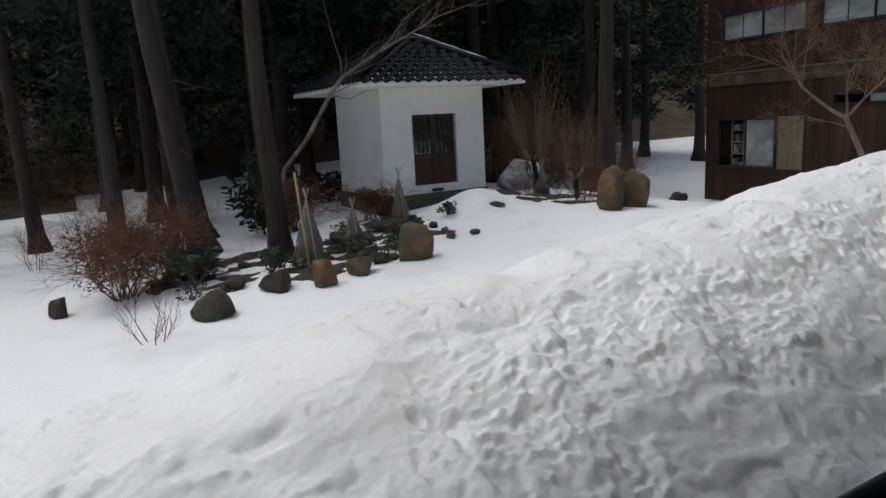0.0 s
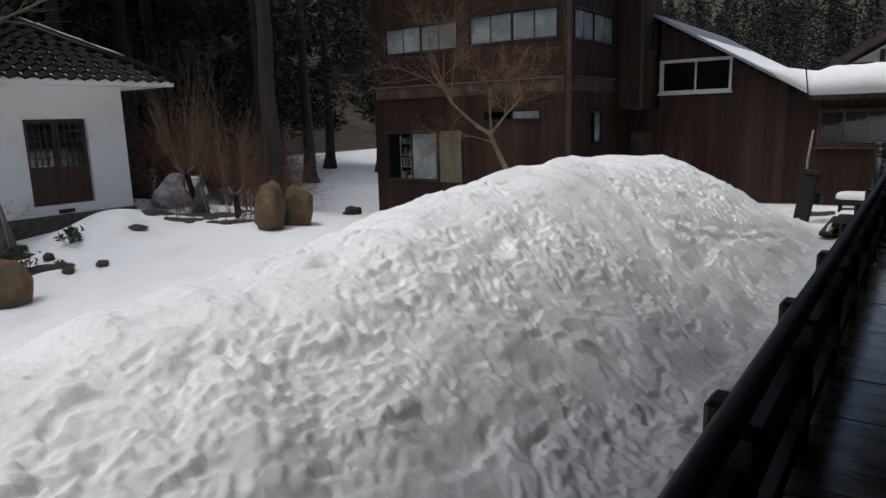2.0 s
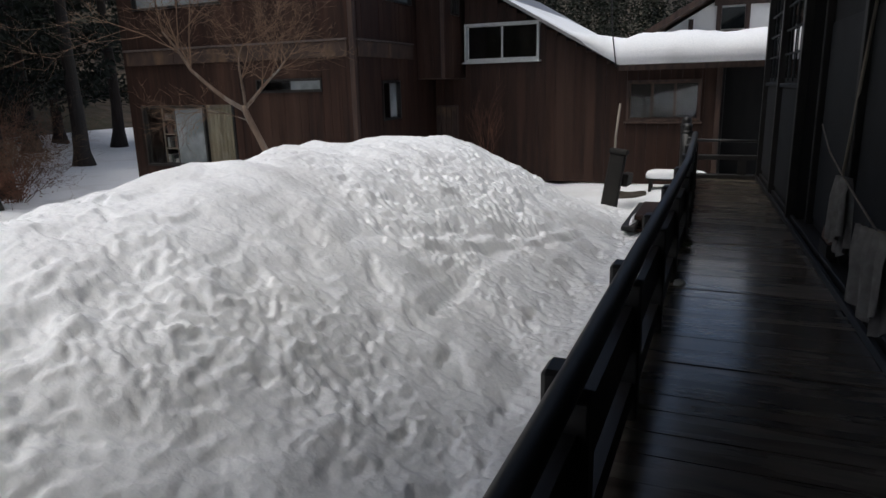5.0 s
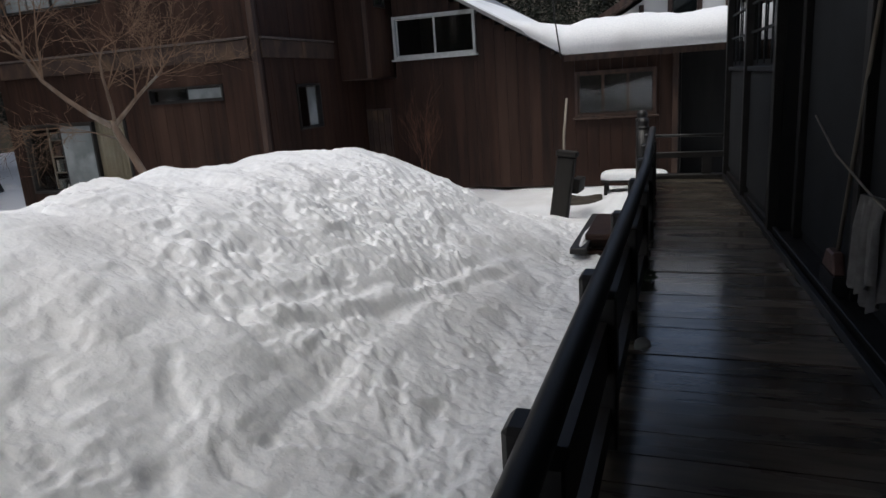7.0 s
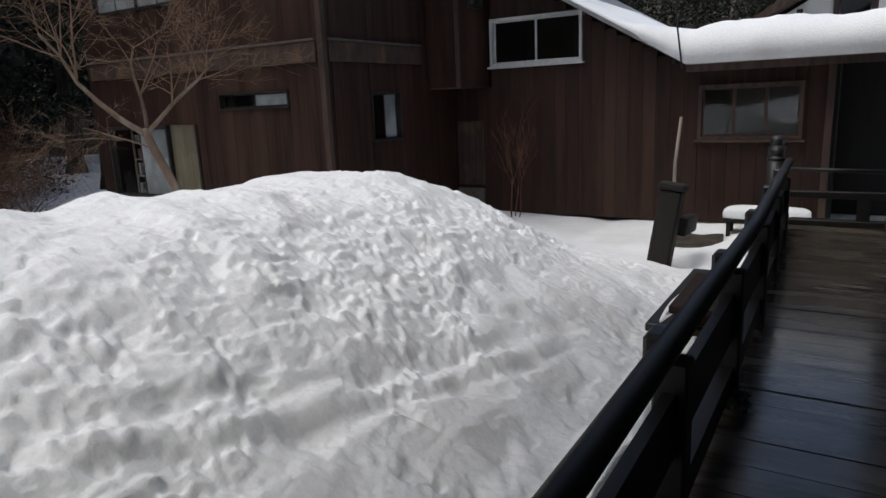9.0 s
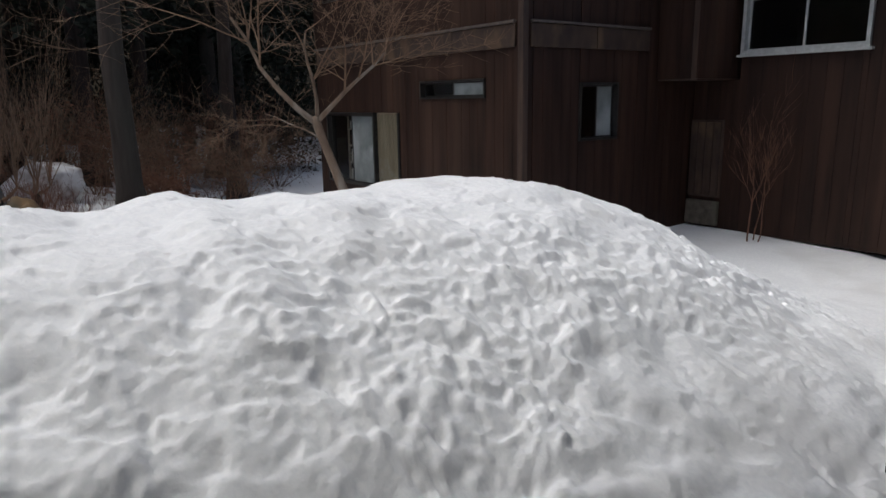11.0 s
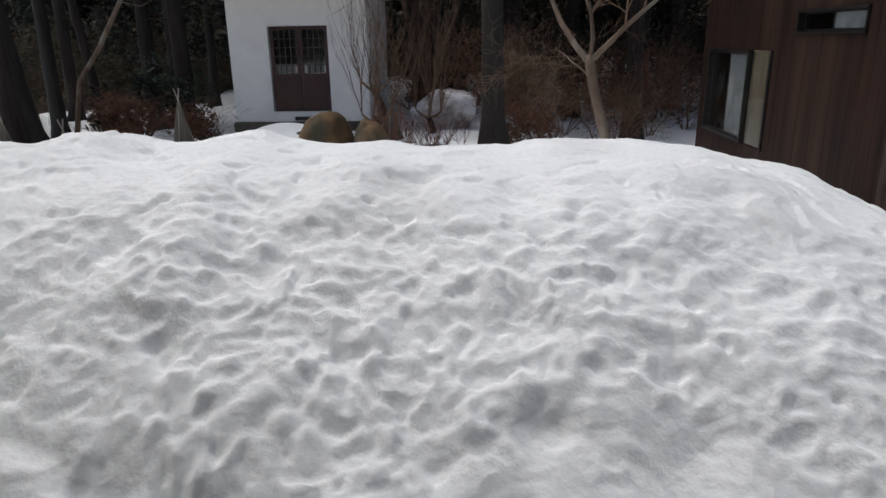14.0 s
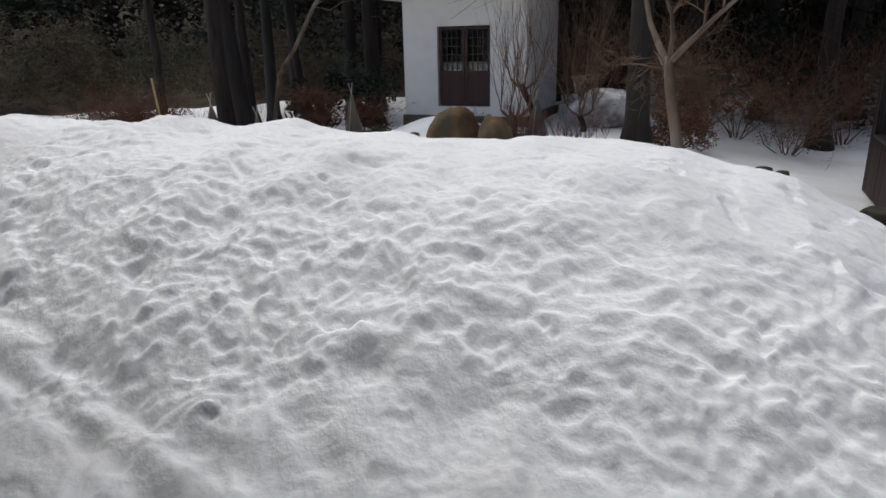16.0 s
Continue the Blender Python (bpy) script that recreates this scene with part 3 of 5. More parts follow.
# roofs
bm = bmesh.new()
vs = [bm.verts.new(p) for p in ((13.2, 5.3, 5.4), (18.2, 5.3, 5.4), (18.2, 8.7, 7.3), (13.2, 8.7, 7.3), (18.2, 12.1, 5.4), (13.2, 12.1, 5.4),
                                (13.2, 5.3, 5.55), (18.2, 5.3, 5.55), (18.2, 8.7, 7.47), (13.2, 8.7, 7.47), (18.2, 12.1, 5.55), (13.2, 12.1, 5.55))]
for f in ((0, 3, 2, 1), (3, 5, 4, 2), (6, 7, 8, 9), (9, 8, 10, 11), (0, 1, 7, 6), (5, 11, 10, 4), (0, 6, 9, 3), (3, 9, 11, 5), (1, 2, 8, 7), (2, 4, 10, 8)):
    bm.faces.new([vs[i] for i in f])
part("roof", bm, M_METALROOF, house)


def roof_strip(name, x0, x1, pts_lo, thick, material, parent):
    """A roof that follows a bent line in y and z, from x0 to x1."""
    v, f = [], []
    for x in (x0, x1):
        for (y, z), t in zip(pts_lo, thick):
            v += [(x, y, z), (x, y, z + t)]
    n = len(pts_lo)
    for k in range(n - 1):
        a, b = 2 * k, 2 * k + 2
        c, d = a + 2 * n, b + 2 * n
        f += [(a, b, b + 1, a + 1), (c, c + 1, d + 1, d), (a + 1, b + 1, d + 1, c + 1), (a, c, d, b)]
    f += [(0, 1, 2 * n + 1, 2 * n), (2 * n - 2, 4 * n - 2, 4 * n - 1, 2 * n - 1)]
    return mesh_ob(name, v, f, material, parent)


slope = [(-3.0, 1.80), (2.24, 1.80), (5.58, 3.72)]
roof_strip("wing_roof", 17.0, 23.9, slope, [0.06] * 3, M_METALROOF, house)
box("eave_board", 17.02, 17.05, -3.0, 2.24, 1.70, 1.798, M_TRIM, house)


def roof_snow():
    """Thick snow on the low roof, thinning out up the slope; its edge sags over the eave."""
    ys = np.concatenate([np.linspace(-3.0, 2.2, 60), np.linspace(2.25, 4.55, 40)])
    prof = [(-0.03, -0.07), (-0.13, -0.04), (-0.18, 0.08), (-0.13, 0.24), (0.02, 0.37), (0.28, 0.46), (0.9, 0.53), (2.5, 0.50), (5.9, 0.42)]
    v, f = [], []
    for i, y in enumerate(ys):
        zb = 1.87 + max(0.0, (y - 2.24)) * 0.573
        k = 1.0 if y < 2.1 else max(0.10, 1.0 - (y - 2.1) / 1.25)
        if y > 3.4:
            k *= max(0.02, (4.55 - y) / 1.15)
        wob = 1 + 0.18 * float(perlin(np.array([y * 1.3]), np.array([0.3]), 31)[0]) + 0.07 * float(perlin(np.array([y * 5.0]), np.array([0.3]), 32)[0])
        for dx, dz in prof:
            up = dz * k * wob if dz > 0 else dz
            v.append((17.05 + dx * (k if dx < 0 else 1), y, zb + up))
    n = len(prof)
    for i in range(len(ys) - 1):
        for j in range(n - 1):
            a = i * n + j
            f.append((a, a + 1, a + n + 1, a + n))
    f.append(tuple(range(n)))
    return mesh_ob("roof_snow", v, f, M_SNOW, None, True)


tagged(roof_snow(), "thick white snow sagging over the low roof's eave", "snow")
tube("cable", [(16.9, 2.27, 1.75), (16.85, 2.35, 2.4), (16.7, 2.45, 4.6)], [0.012] * 3, M_RAIL, house)

# ---- white half-timbered house beyond the passage ----
far_house = thing("timbered_house", "white plastered farmhouse with dark timber framing seen above the passage roof", "house")
GABLE = [(2.7, 2.9), (-2.2, 5.75), (-7.1, 2.9)]
bm = bmesh.new()
ring = [(2.5, -0.5), (2.5, 2.9), (-2.2, 5.6), (-6.9, 2.9), (-6.9, -0.5)]
fr = [bm.verts.new((27.0, y, z)) for y, z in ring]
bk = [bm.verts.new((34.0, y, z)) for y, z in ring]
bm.faces.new(fr)
bm.faces.new(bk[::-1])
for k in range(5):
    bm.faces.new((fr[k], fr[(k + 1) % 5], bk[(k + 1) % 5], bk[k]))
bmesh.ops.recalc_face_normals(bm, faces=bm.faces)
part("wall", bm, M_PLASTER, far_house)
for y in (2.42, 1.6, 0.8, 0.0, -0.75, -1.5, -2.2, -3.2, -4.4, -5.6):
    top = 2.9 + (2.5 - y) * 0.574 if y > -2.2 else 2.9 + (y + 6.9) * 0.574
    box("timber", 26.93, 26.997, y - 0.07, y + 0.07, -0.4, top - 0.1, M_TRIM, far_house)
for z, a, b in ((2.85, -6.9, 2.5), (3.75, -5.3, 0.95), (4.6, -3.8, -0.55)):
    box("beam", 26.90, 26.925, a, b, z - 0.09, z + 0.09, M_TRIM, far_house)
box("window", 26.94, 26.996, 0.08, 0.72, 2.98, 3.6, M_PANE, far_house)
for (ya, za), (yb, zb) in ((GABLE[0], GABLE[1]), (GABLE[2], GABLE[1])):
    bm = bmesh.new()
    sgn = 1 if ya > yb else -1
    q = [(26.2, ya + sgn * 0.6, za - 0.35), (26.2, yb, zb), (34.6, yb, zb), (34.6, ya + sgn * 0.6, za - 0.35)]
    lo = [bm.verts.new(p) for p in q]
    hi = [bm.verts.new((p[0], p[1], p[2] + 0.2)) for p in q]
    bm.faces.new(lo)
    bm.faces.new(hi[::-1])
    for k in range(4):
        bm.faces.new((lo[k], lo[(k + 1) % 4], hi[(k + 1) % 4], hi[k]))
    bmesh.ops.recalc_face_normals(bm, faces=bm.faces)
    part("roof", bm, M_TRIM, far_house)

# ---- veranda: deck, railing, house wall, and an unseen roof that shades them ----
deck = tagged(new("floor"), "wet weathered grey veranda of cross-laid boards", "floor", kind="structure")
x = -3.0
while x < 15.2:
    w = random.uniform(0.17, 0.23)
    piece("plank", x + 0.004, min(x + w, 15.24) - 0.004, -1.45, 0.80 + random.uniform(-0.01, 0.01), -0.045, random.uniform(-0.004, 0.002), M_DECK, deck)
    x += w
box("joist", -3.0, 15.2, 0.66, 0.76, -0.22, -0.047, M_RAIL, deck)
box("joist", -3.0, 15.2, -0.5, -0.4, -0.22, -0.047, M_RAIL, deck)
for x in (-2.5, 0, 2.5, 5, 7.5, 10, 12.5, 15.1):
    box("support_post", x - 0.06, x + 0.06, 0.65, 0.77, -0.75, -0.22, M_RAIL, deck)

rail = thing("veranda_railing", "black-stained wooden railing with a round handrail along the veranda", "railing")


def rail_y(x):
    return 0.597 + 0.001 * x + 0.030 * max(0.0, x - 11.0)


xs = np.linspace(-3, 14.75, 40)
t = Tubes()
t.add([(x, rail_y(x), 0.715 + 0.003 * math.sin(x * 2)) for x in xs], [0.041] * 40, 12)
t.done("handrail", M_RAIL, rail)
POSTS = [4.42 + 1.18 * k for k in range(-6, 9)]
ends = POSTS + [14.75]
for a, b in zip(ends[:-1], ends[1:]):
    ya, yb = rail_y(a), rail_y(b)
    turn = Matrix.Rotation(math.atan2(yb - ya, b - a), 4, "Z")
    piece("middle_rail", a + 0.045, b - 0.045, (ya + yb) / 2 - 0.02, (ya + yb) / 2 + 0.02, 0.33, 0.55, M_RAIL, rail, turn)
    piece("bottom_rail", a + 0.045, b - 0.045, (ya + yb) / 2 - 0.03, (ya + yb) / 2 + 0.03, 0.07, 0.19, M_RAIL, rail, turn)
for x in POSTS:
    y = rail_y(x)
    box("post", x - 0.05, x + 0.05, y - 0.055, y + 0.055, 0.0, 0.65, M_RAIL, rail, 0.008)
    box("bracket", x - 0.06, x + 0.06, y + 0.015, y + 0.085, 0.58, 0.735, M_RAIL, rail, 0.015)


def newel(x, y, h):
    n = new("newel_post")
    n.parent = rail
    tube("post", [(x, y, 0), (x, y, h - 0.14)], [0.085, 0.085], M_RAIL, n, 14)
    t = Tubes()
    zs = [h - 0.14, h - 0.12, h - 0.11, h - 0.09, h - 0.05, h - 0.01, h]
    t.add([(x, y, z) for z in zs], [0.09, 0.09, 0.065, 0.07, 0.075, 0.05, 0.01], 14)
    t.done("cap", M_RAIL, n)


newel(14.75, 0.845, 0.87)
newel(15.15, 0.88, 0.95)
tube("end_rail", [(15.15, 0.88, 0.59), (15.15, -0.32, 0.57)], [0.022, 0.022], M_RAIL, rail)
box("end_rail", 15.11, 15.19, -0.32, 0.80, 0.285, 0.36, M_RAIL, rail, 0.006)
box("end_sill", 15.08, 15.22, -0.32, 0.79, 0.003, 0.06, M_RAIL, rail, 0.006)
box("end_post", 15.11, 15.19, -0.02, 0.10, 0.061, 0.299, M_RAIL, rail)

# house wall on the inner side, set at a slight angle to the rail
wall_v = tagged(new("wall_veranda"), "near-black timber and grey panel wall of the house along the veranda", "wall", kind="structure")
wall_v.matrix_world = pose(15.2, -0.18, 0, 0, 0, 3.3)
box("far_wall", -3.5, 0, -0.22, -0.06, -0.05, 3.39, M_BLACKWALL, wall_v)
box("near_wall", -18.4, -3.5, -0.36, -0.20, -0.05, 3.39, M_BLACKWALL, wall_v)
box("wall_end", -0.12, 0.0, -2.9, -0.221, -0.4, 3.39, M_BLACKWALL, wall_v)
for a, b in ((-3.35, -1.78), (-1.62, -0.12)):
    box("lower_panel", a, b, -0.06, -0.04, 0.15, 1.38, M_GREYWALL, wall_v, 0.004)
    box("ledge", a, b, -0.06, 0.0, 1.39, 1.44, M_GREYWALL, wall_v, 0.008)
    wn_ = new("lattice_window")
    wn_.parent = wall_v
    box("pane", a + 0.03, b - 0.03, -0.058, -0.05, 1.5, 2.9, M_PANE, wn_)
    for z in (1.78, 2.06, 2.34, 2.62):
        box("lattice_bar", a, b, -0.048, -0.03, z - 0.01, z + 0.01, M_GREYWALL, wn_)
    for k in range(1, 4):
        u = a + (b - a) * k / 4
        box("lattice_bar", u - 0.01, u + 0.01, -0.048, -0.034, 1.46, 2.9, M_GREYWALL, wn_)
for u in (-3.5, -1.77, -0.11):
    box("wall_post", u, u + 0.11, -0.06, 0.02, 0.0, 3.39, M_RAIL, wall_v, 0.006)
box("sill_track", -18.4, 0.0, 0.0, 0.035, 0.002, 0.06, M_RAIL, wall_v, 0.004)
box("sill_track", -18.4, 0.0, -0.055, -0.02, 0.002, 0.09, M_RAIL, wall_v, 0.004)
box("sill_base", -18.4, -3.52, -0.2, -0.056, 0.002, 0.05, M_RAIL, wall_v)
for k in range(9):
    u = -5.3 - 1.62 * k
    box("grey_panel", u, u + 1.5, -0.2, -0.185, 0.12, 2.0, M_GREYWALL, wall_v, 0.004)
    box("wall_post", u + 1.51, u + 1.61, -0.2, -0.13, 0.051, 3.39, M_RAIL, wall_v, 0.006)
tagged(box("wall_start", -3.2, -3.1, -3.0, 0.9, -0.4, 3.39, M_BLACKWALL), "dark wall closing the veranda behind the start", "wall", kind="structure")
# unseen sheets overhead, their reach chosen to darken the bank and the deck
tagged(box("ceiling", -3.1, 6.0, -0.55, 2.5, 2.75, 2.85, M_BLACKWALL), "unseen dark sheet added over the veranda to shade deck and snow bank", "ceiling", kind="structure")
tagged(box("ceiling", 6.001, 7.6, -0.55, 1.8, 2.75, 2.85, M_BLACKWALL), "unseen dark sheet added over the veranda to shade deck and snow bank", "ceiling", kind="structure")
tagged(box("ceiling", -3.1, 11.2, -3.1, 2.05, 3.4, 3.5, M_BLACKWALL), "unseen dark underside of the veranda roof, sized to shade deck and snow", "ceiling", kind="structure")
tagged(box("ceiling", 11.201, 15.2, -3.1, 0.75, 3.4, 3.5, M_BLACKWALL), "unseen dark underside of the veranda roof, sized to shade deck and snow", "ceiling", kind="structure")
# unseen roof and rear walls, added to hold back sky light from this side
bm = bmesh.new()
vs = [bm.verts.new(p) for p in ((-4, 2.15, 3.51), (11.3, 2.15, 3.51), (11.3, -5.5, 7.6), (-4, -5.5, 7.6), (-4, 2.15, 3.62), (11.3, 2.15, 3.62), (11.3, -5.5, 7.75), (-4, -5.5, 7.75))]
for f in ((0, 3, 2, 1), (4, 5, 6, 7), (0, 1, 5, 4), (2, 3, 7, 6), (1, 2, 6, 5), (0, 4, 7, 3)):
    bm.faces.new([vs[i] for i in f])
tagged(part("roof_main", bm, M_TILE), "unseen sloped roof added above the veranda to block the sky", "roof", kind="structure")
tagged(box("wall_gable", -4, 15.24, -5.6, -5.4, -0.4, 7.6, M_BLACKWALL), "unseen tall wall added behind the veranda to block the sky", "wall", kind="structure")
tagged(box("wall_rear", -3.1, 15.24, -3.1, -3.0, -0.4, 3.4, M_BLACKWALL), "unseen dark rear wall added to close the house", "wall", kind="structure")


# ---- white storehouse ----
hut = thing("storehouse", "small white plastered storehouse with a black tiled pyramid roof", "storehouse")
part("front_wall", holed_slab(5.95, 8.50, 0.02, 2.30, [(6.68, 7.78, 0.20, 1.73)], "y", 12.95, 13.13), M_PLASTER, hut)
box("side_wall", 5.95, 6.13, 13.131, 15.5, 0.02, 2.30, M_PLASTER, hut, 0.01)
box("side_wall", 8.32, 8.50, 13.131, 15.5, 0.02, 2.30, M_PLASTER, hut, 0.01)
box("back_wall", 6.131, 8.319, 15.32, 15.5, 0.02, 2.30, M_PLASTER, hut)
box("foundation", 5.90, 8.55, 12.90, 15.55, -0.9, 0.018, M_STONE, hut, 0.02)
box("vent", 7.08, 7.36, 12.925, 12.949, 0.045, 0.11, M_LATTICE, hut)
door = new("door")
door.parent = hut
for k in range(2):
    a, b = 6.70 + k * 0.535, 6.70 + k * 0.535 + 0.525
    bm = bmesh.new()
    add_box(bm, a, a + 0.055, 13.02, 13.06, 0.21, 1.72)
    add_box(bm, b - 0.055, b, 13.02, 13.06, 0.21, 1.72)
    for z in (0.21, 0.83, 1.66):
        add_box(bm, a + 0.055, b - 0.055, 13.02, 13.06, z, z + 0.06)
    part("leaf_frame", bm, M_DOOR, door)
    box("panel", a + 0.055, b - 0.055, 13.035, 13.05, 0.27, 0.83, M_DOOR, door)
    for j in range(1, 4):
        xx = a + 0.055 + 0.415 * j / 4
        box("lattice_bar", xx - 0.009, xx + 0.009, 13.025, 13.045, 0.89, 1.66, M_LATTICE, door)
    for j in range(1, 5):
        zz = 0.89 + 0.77 * j / 5
        box("lattice_bar", a + 0.055, b - 0.055, 13.028, 13.048, zz - 0.009, zz + 0.009, M_LATTICE, door)
    box("pane", a + 0.055, b - 0.055, 13.052, 13.058, 0.89, 1.66, M_GLASS, door)
    box("paper", a + 0.10, b - 0.10, 13.062, 13.066, 0.90, 1.06, M_GREYNET, door)
box("door_frame", 6.68, 7.78, 13.07, 13.09, 0.20, 0.21, M_DOOR, door)

EX0, EX1, EY0, EY1, EZ, AX, AY, AZ = 5.15, 9.20, 12.25, 16.2, 2.30, 7.22, 14.22, 3.52
bm = bmesh.new()
lo = [bm.verts.new(p) for p in ((EX0, EY0, EZ), (EX1, EY0, EZ), (EX1, EY1, EZ), (EX0, EY1, EZ))]
hi = [bm.verts.new((v.co.x, v.co.y, EZ + 0.085)) for v in lo]
ap = bm.verts.new((AX, AY, AZ))
bm.faces.new(lo[::-1])
for k in range(4):
    j = (k + 1) % 4
    bm.faces.new((lo[k], lo[j], hi[j], hi[k]))
    bm.faces.new((hi[k], hi[j], ap))
part("eave", bm, M_PLASTER, hut, "white plastered eave and roof body")


def hut_tiles():
    """Rows of curved tiles up each of the four slopes, one mesh a slope."""
    cs = [Vector((EX0, EY0, EZ + 0.09)), Vector((EX1, EY0, EZ + 0.09)), Vector((EX1, EY1, EZ + 0.09)), Vector((EX0, EY1, EZ + 0.09))]
    top = Vector((AX, AY, AZ + 0.02))
    roof = new("roof")
    roof.parent = hut
    for k in range(4):
        a, b = cs[k], cs[(k + 1) % 4]
        mid = (a + b) / 2
        along, up = (b - a).normalized(), (top - mid)
        length = up.length
        up.normalize()
        nrm = along.cross(up).normalized()
        v, f = [], []
        rows = int(length / 0.22)
        for r in range(rows):
            s0, s1 = r * 0.22 - 0.03, r * 0.22 + 0.24
            half = (b - a).length / 2 * (1 - max(r * 0.22, 0) / length)
            n = max(1, int(2 * half / 0.235))
            for i in range(n):
                u = -half + (i + 0.5) * 2 * half / n
                w = half / n * 1.04
                base = len(v)
                for s, lift in ((s0, 0.045), (s1, 0.012)):
                    for q in range(5):
                        th = q / 4
                        v.append(mid + along * (u + (th * 2 - 1) * w) + up * s + nrm * (lift + 0.035 * math.sin(th * math.pi * 2)))
                for q in range(4):
                    f.append((base + q, base + q + 1, base + 6 + q, base + 5 + q))
                for q in range(5):
                    v.append(v[base + q] - nrm * 0.035)
                for q in range(4):
                    f.append((base + 10 + q, base + 11 + q, base + q + 1, base + q))
        mesh_ob("tile_slope", v, f, M_TILE, roof, False)
    for k in range(4):
        tube("ridge_cap", [cs[k] + Vector((0, 0, 0.06)), top + Vector((0, 0, 0.04))], [0.085, 0.085], M_TILE, roof, 10)
    tube("finial", [(AX, AY, AZ), (AX, AY, AZ + 0.12), (AX, AY, AZ + 0.28)], [0.16, 0.13, 0.03], M_TILE, roof, 12)


hut_tiles()
hip = Tubes()
a, b = Vector((EX1, EY0, EZ + 0.25)), Vector((AX, AY, AZ + 0.16))
hip.add([a.lerp(b, 0.30 + 0.07 * k) + Vector((0, 0, 0.006 * math.sin(k * 2.1))) for k in range(10)], [0.004, 0.012, 0.016, 0.006, 0.012, 0.015, 0.005, 0.014, 0.012, 0.004], 8)
tagged(hip.done("ridge_snow", M_SNOW), "thin strip of snow left on the storehouse hip ridge", "snow")


# ---- rocks ----
def rock(name, label, at, size, material, seed, sink=0.12, peak=0.0, blocky=0.0, group="garden rocks", cap=None):
    bm = bmesh.new()
    bmesh.ops.create_icosphere(bm, subdivisions=4, radius=1)
    off = Vector((seed * 3.7, seed * 1.9, seed * 5.3))
    rr = random.Random(seed)
    cuts = [(Vector((rr.gauss(0, 1), rr.gauss(0, 1), rr.gauss(0, 0.7))).normalized(), rr.uniform(0.6, 0.85)) for _ in range(13)]
    for v in bm.verts:
        d = v.co.normalized()
        r = 1 + 0.22 * noise.noise(d * 1.1 + off) + 0.14 * noise.noise(d * 2.6 + off) + 0.05 * noise.noise(d * 7 + off)
        c = d * r
        for nn, lim in cuts:
            over = c.dot(nn) - lim
            if over > 0:
                c = c - nn * over * 0.97
        c = c * (1 + 0.03 * noise.noise(d * 9 + off))
        if blocky:
            c = Vector([math.copysign(abs(q) ** (1 - blocky * 0.5), q) for q in c])
        if peak and c.z > 0:
            k = 1 - peak * c.z * 0.5
            c.x *= k
            c.y *= k
        v.co = Vector((c.x * size[0], c.y * size[1], c.z * size[2]))
    z = ground_z(at[0], at[1])
    ob = part(name, bm, material, None, "", True)
    ob.matrix_world = pose(at[0], at[1], z + size[2] * 0.9 - sink, 0, 0, seed * 47)
    return tagged(ob, label, "rock", group)


rock("rock", "tall ochre-brown standing rock in the snow", (8.60, 8.98), (0.42, 0.36, 0.50), M_ROCK, 1, 0.15, 0.5)
rock("rock", "ochre-brown rounded standing rock beside a taller one", (9.14, 8.92), (0.37, 0.33, 0.43), M_ROCK, 2, 0.15, 0.4)
rock("rock", "squat grey-brown boulder at the garden bed's edge", (4.55, 8.95), (0.31, 0.28, 0.33), M_ROCK, 3, 0.08, 0.1, 0.4)
rock("rock", "small square-cut brown rock", (2.98, 8.65), (0.17, 0.16, 0.26), M_ROCK, 4, 0.08, 0, 0.7)
rock("rock", "low rounded brown rock", (3.57, 8.8), (0.25, 0.22, 0.19), M_ROCK, 5, 0.06)
rock("rock", "low dark rock half under snow", (2.35, 8.95), (0.36, 0.28, 0.18), M_ROCKD, 6, 0.06)
rock("rock", "low dark slab of rock half under snow", (1.40, 8.30), (0.33, 0.24, 0.20), M_ROCKD, 7, 0.06)
rock("rock", "small dark rock in the snow", (4.05, 9.15), (0.17, 0.15, 0.13), M_ROCKD, 8, 0.04)
rock("rock", "small dark rock in the snow", (-0.28, 10.1), (0.16, 0.14, 0.19), M_ROCKD, 9, 0.04)
rock("rock", "long flat dark edging stone", (4.3, 11.0), (0.75, 0.18, 0.14), M_ROCKD, 10, 0.03)
rock("rock", "long flat dark edging stone", (5.3, 11.3), (0.7, 0.2, 0.13), M_ROCKD, 11, 0.03)
rock("rock", "pale lichen-covered boulder dusted with snow", (9.9, 13.5), (0.85, 0.65, 0.44), surface("pale_boulder", (0.20, 0.17, 0.16), (0.52, 0.48, 0.47), rough=0.95, grain=9, bump=0.8, depth=0.04, stain=(0.75, 0.76, 0.78), stain_scale=2.5, stain_at=0.5), 12, 0.12, 0.2)
rock("rock", "small dark flat stone on the snow", (6.05, 9.6), (0.16, 0.10, 0.05), M_ROCKD, 13, 0.02)
rock("rock", "small dark flat stone on the snow", (7.2, 10.6), (0.20, 0.12, 0.06), M_ROCKD, 14, 0.02)
for k, (x, y, s) in enumerate([(12.62, 11.0, 0.13), (12.92, 11.1, 0.12), (12.38, 10.9, 0.07), (13.35, 7.0, 0.2), (13.1, 6.6, 0.16), (13.55, 6.3, 0.2)]):
    rock("rock", "small black wet rock by the house", (x, y), (s * 1.3, s, s), M_ROCKD, 20 + k, 0.04, 0, 0.5)
for k in range(16):
    x, y = random.uniform(0.8, 6.0), random.uniform(9.2, 11.8)
    s = random.uniform(0.06, 0.15)
    rock("rock", "small dark stone among snow patches", (x, y), (s * 1.4, s, s * 0.7), M_ROCKD, 40 + k, 0.02, group="small garden stones")


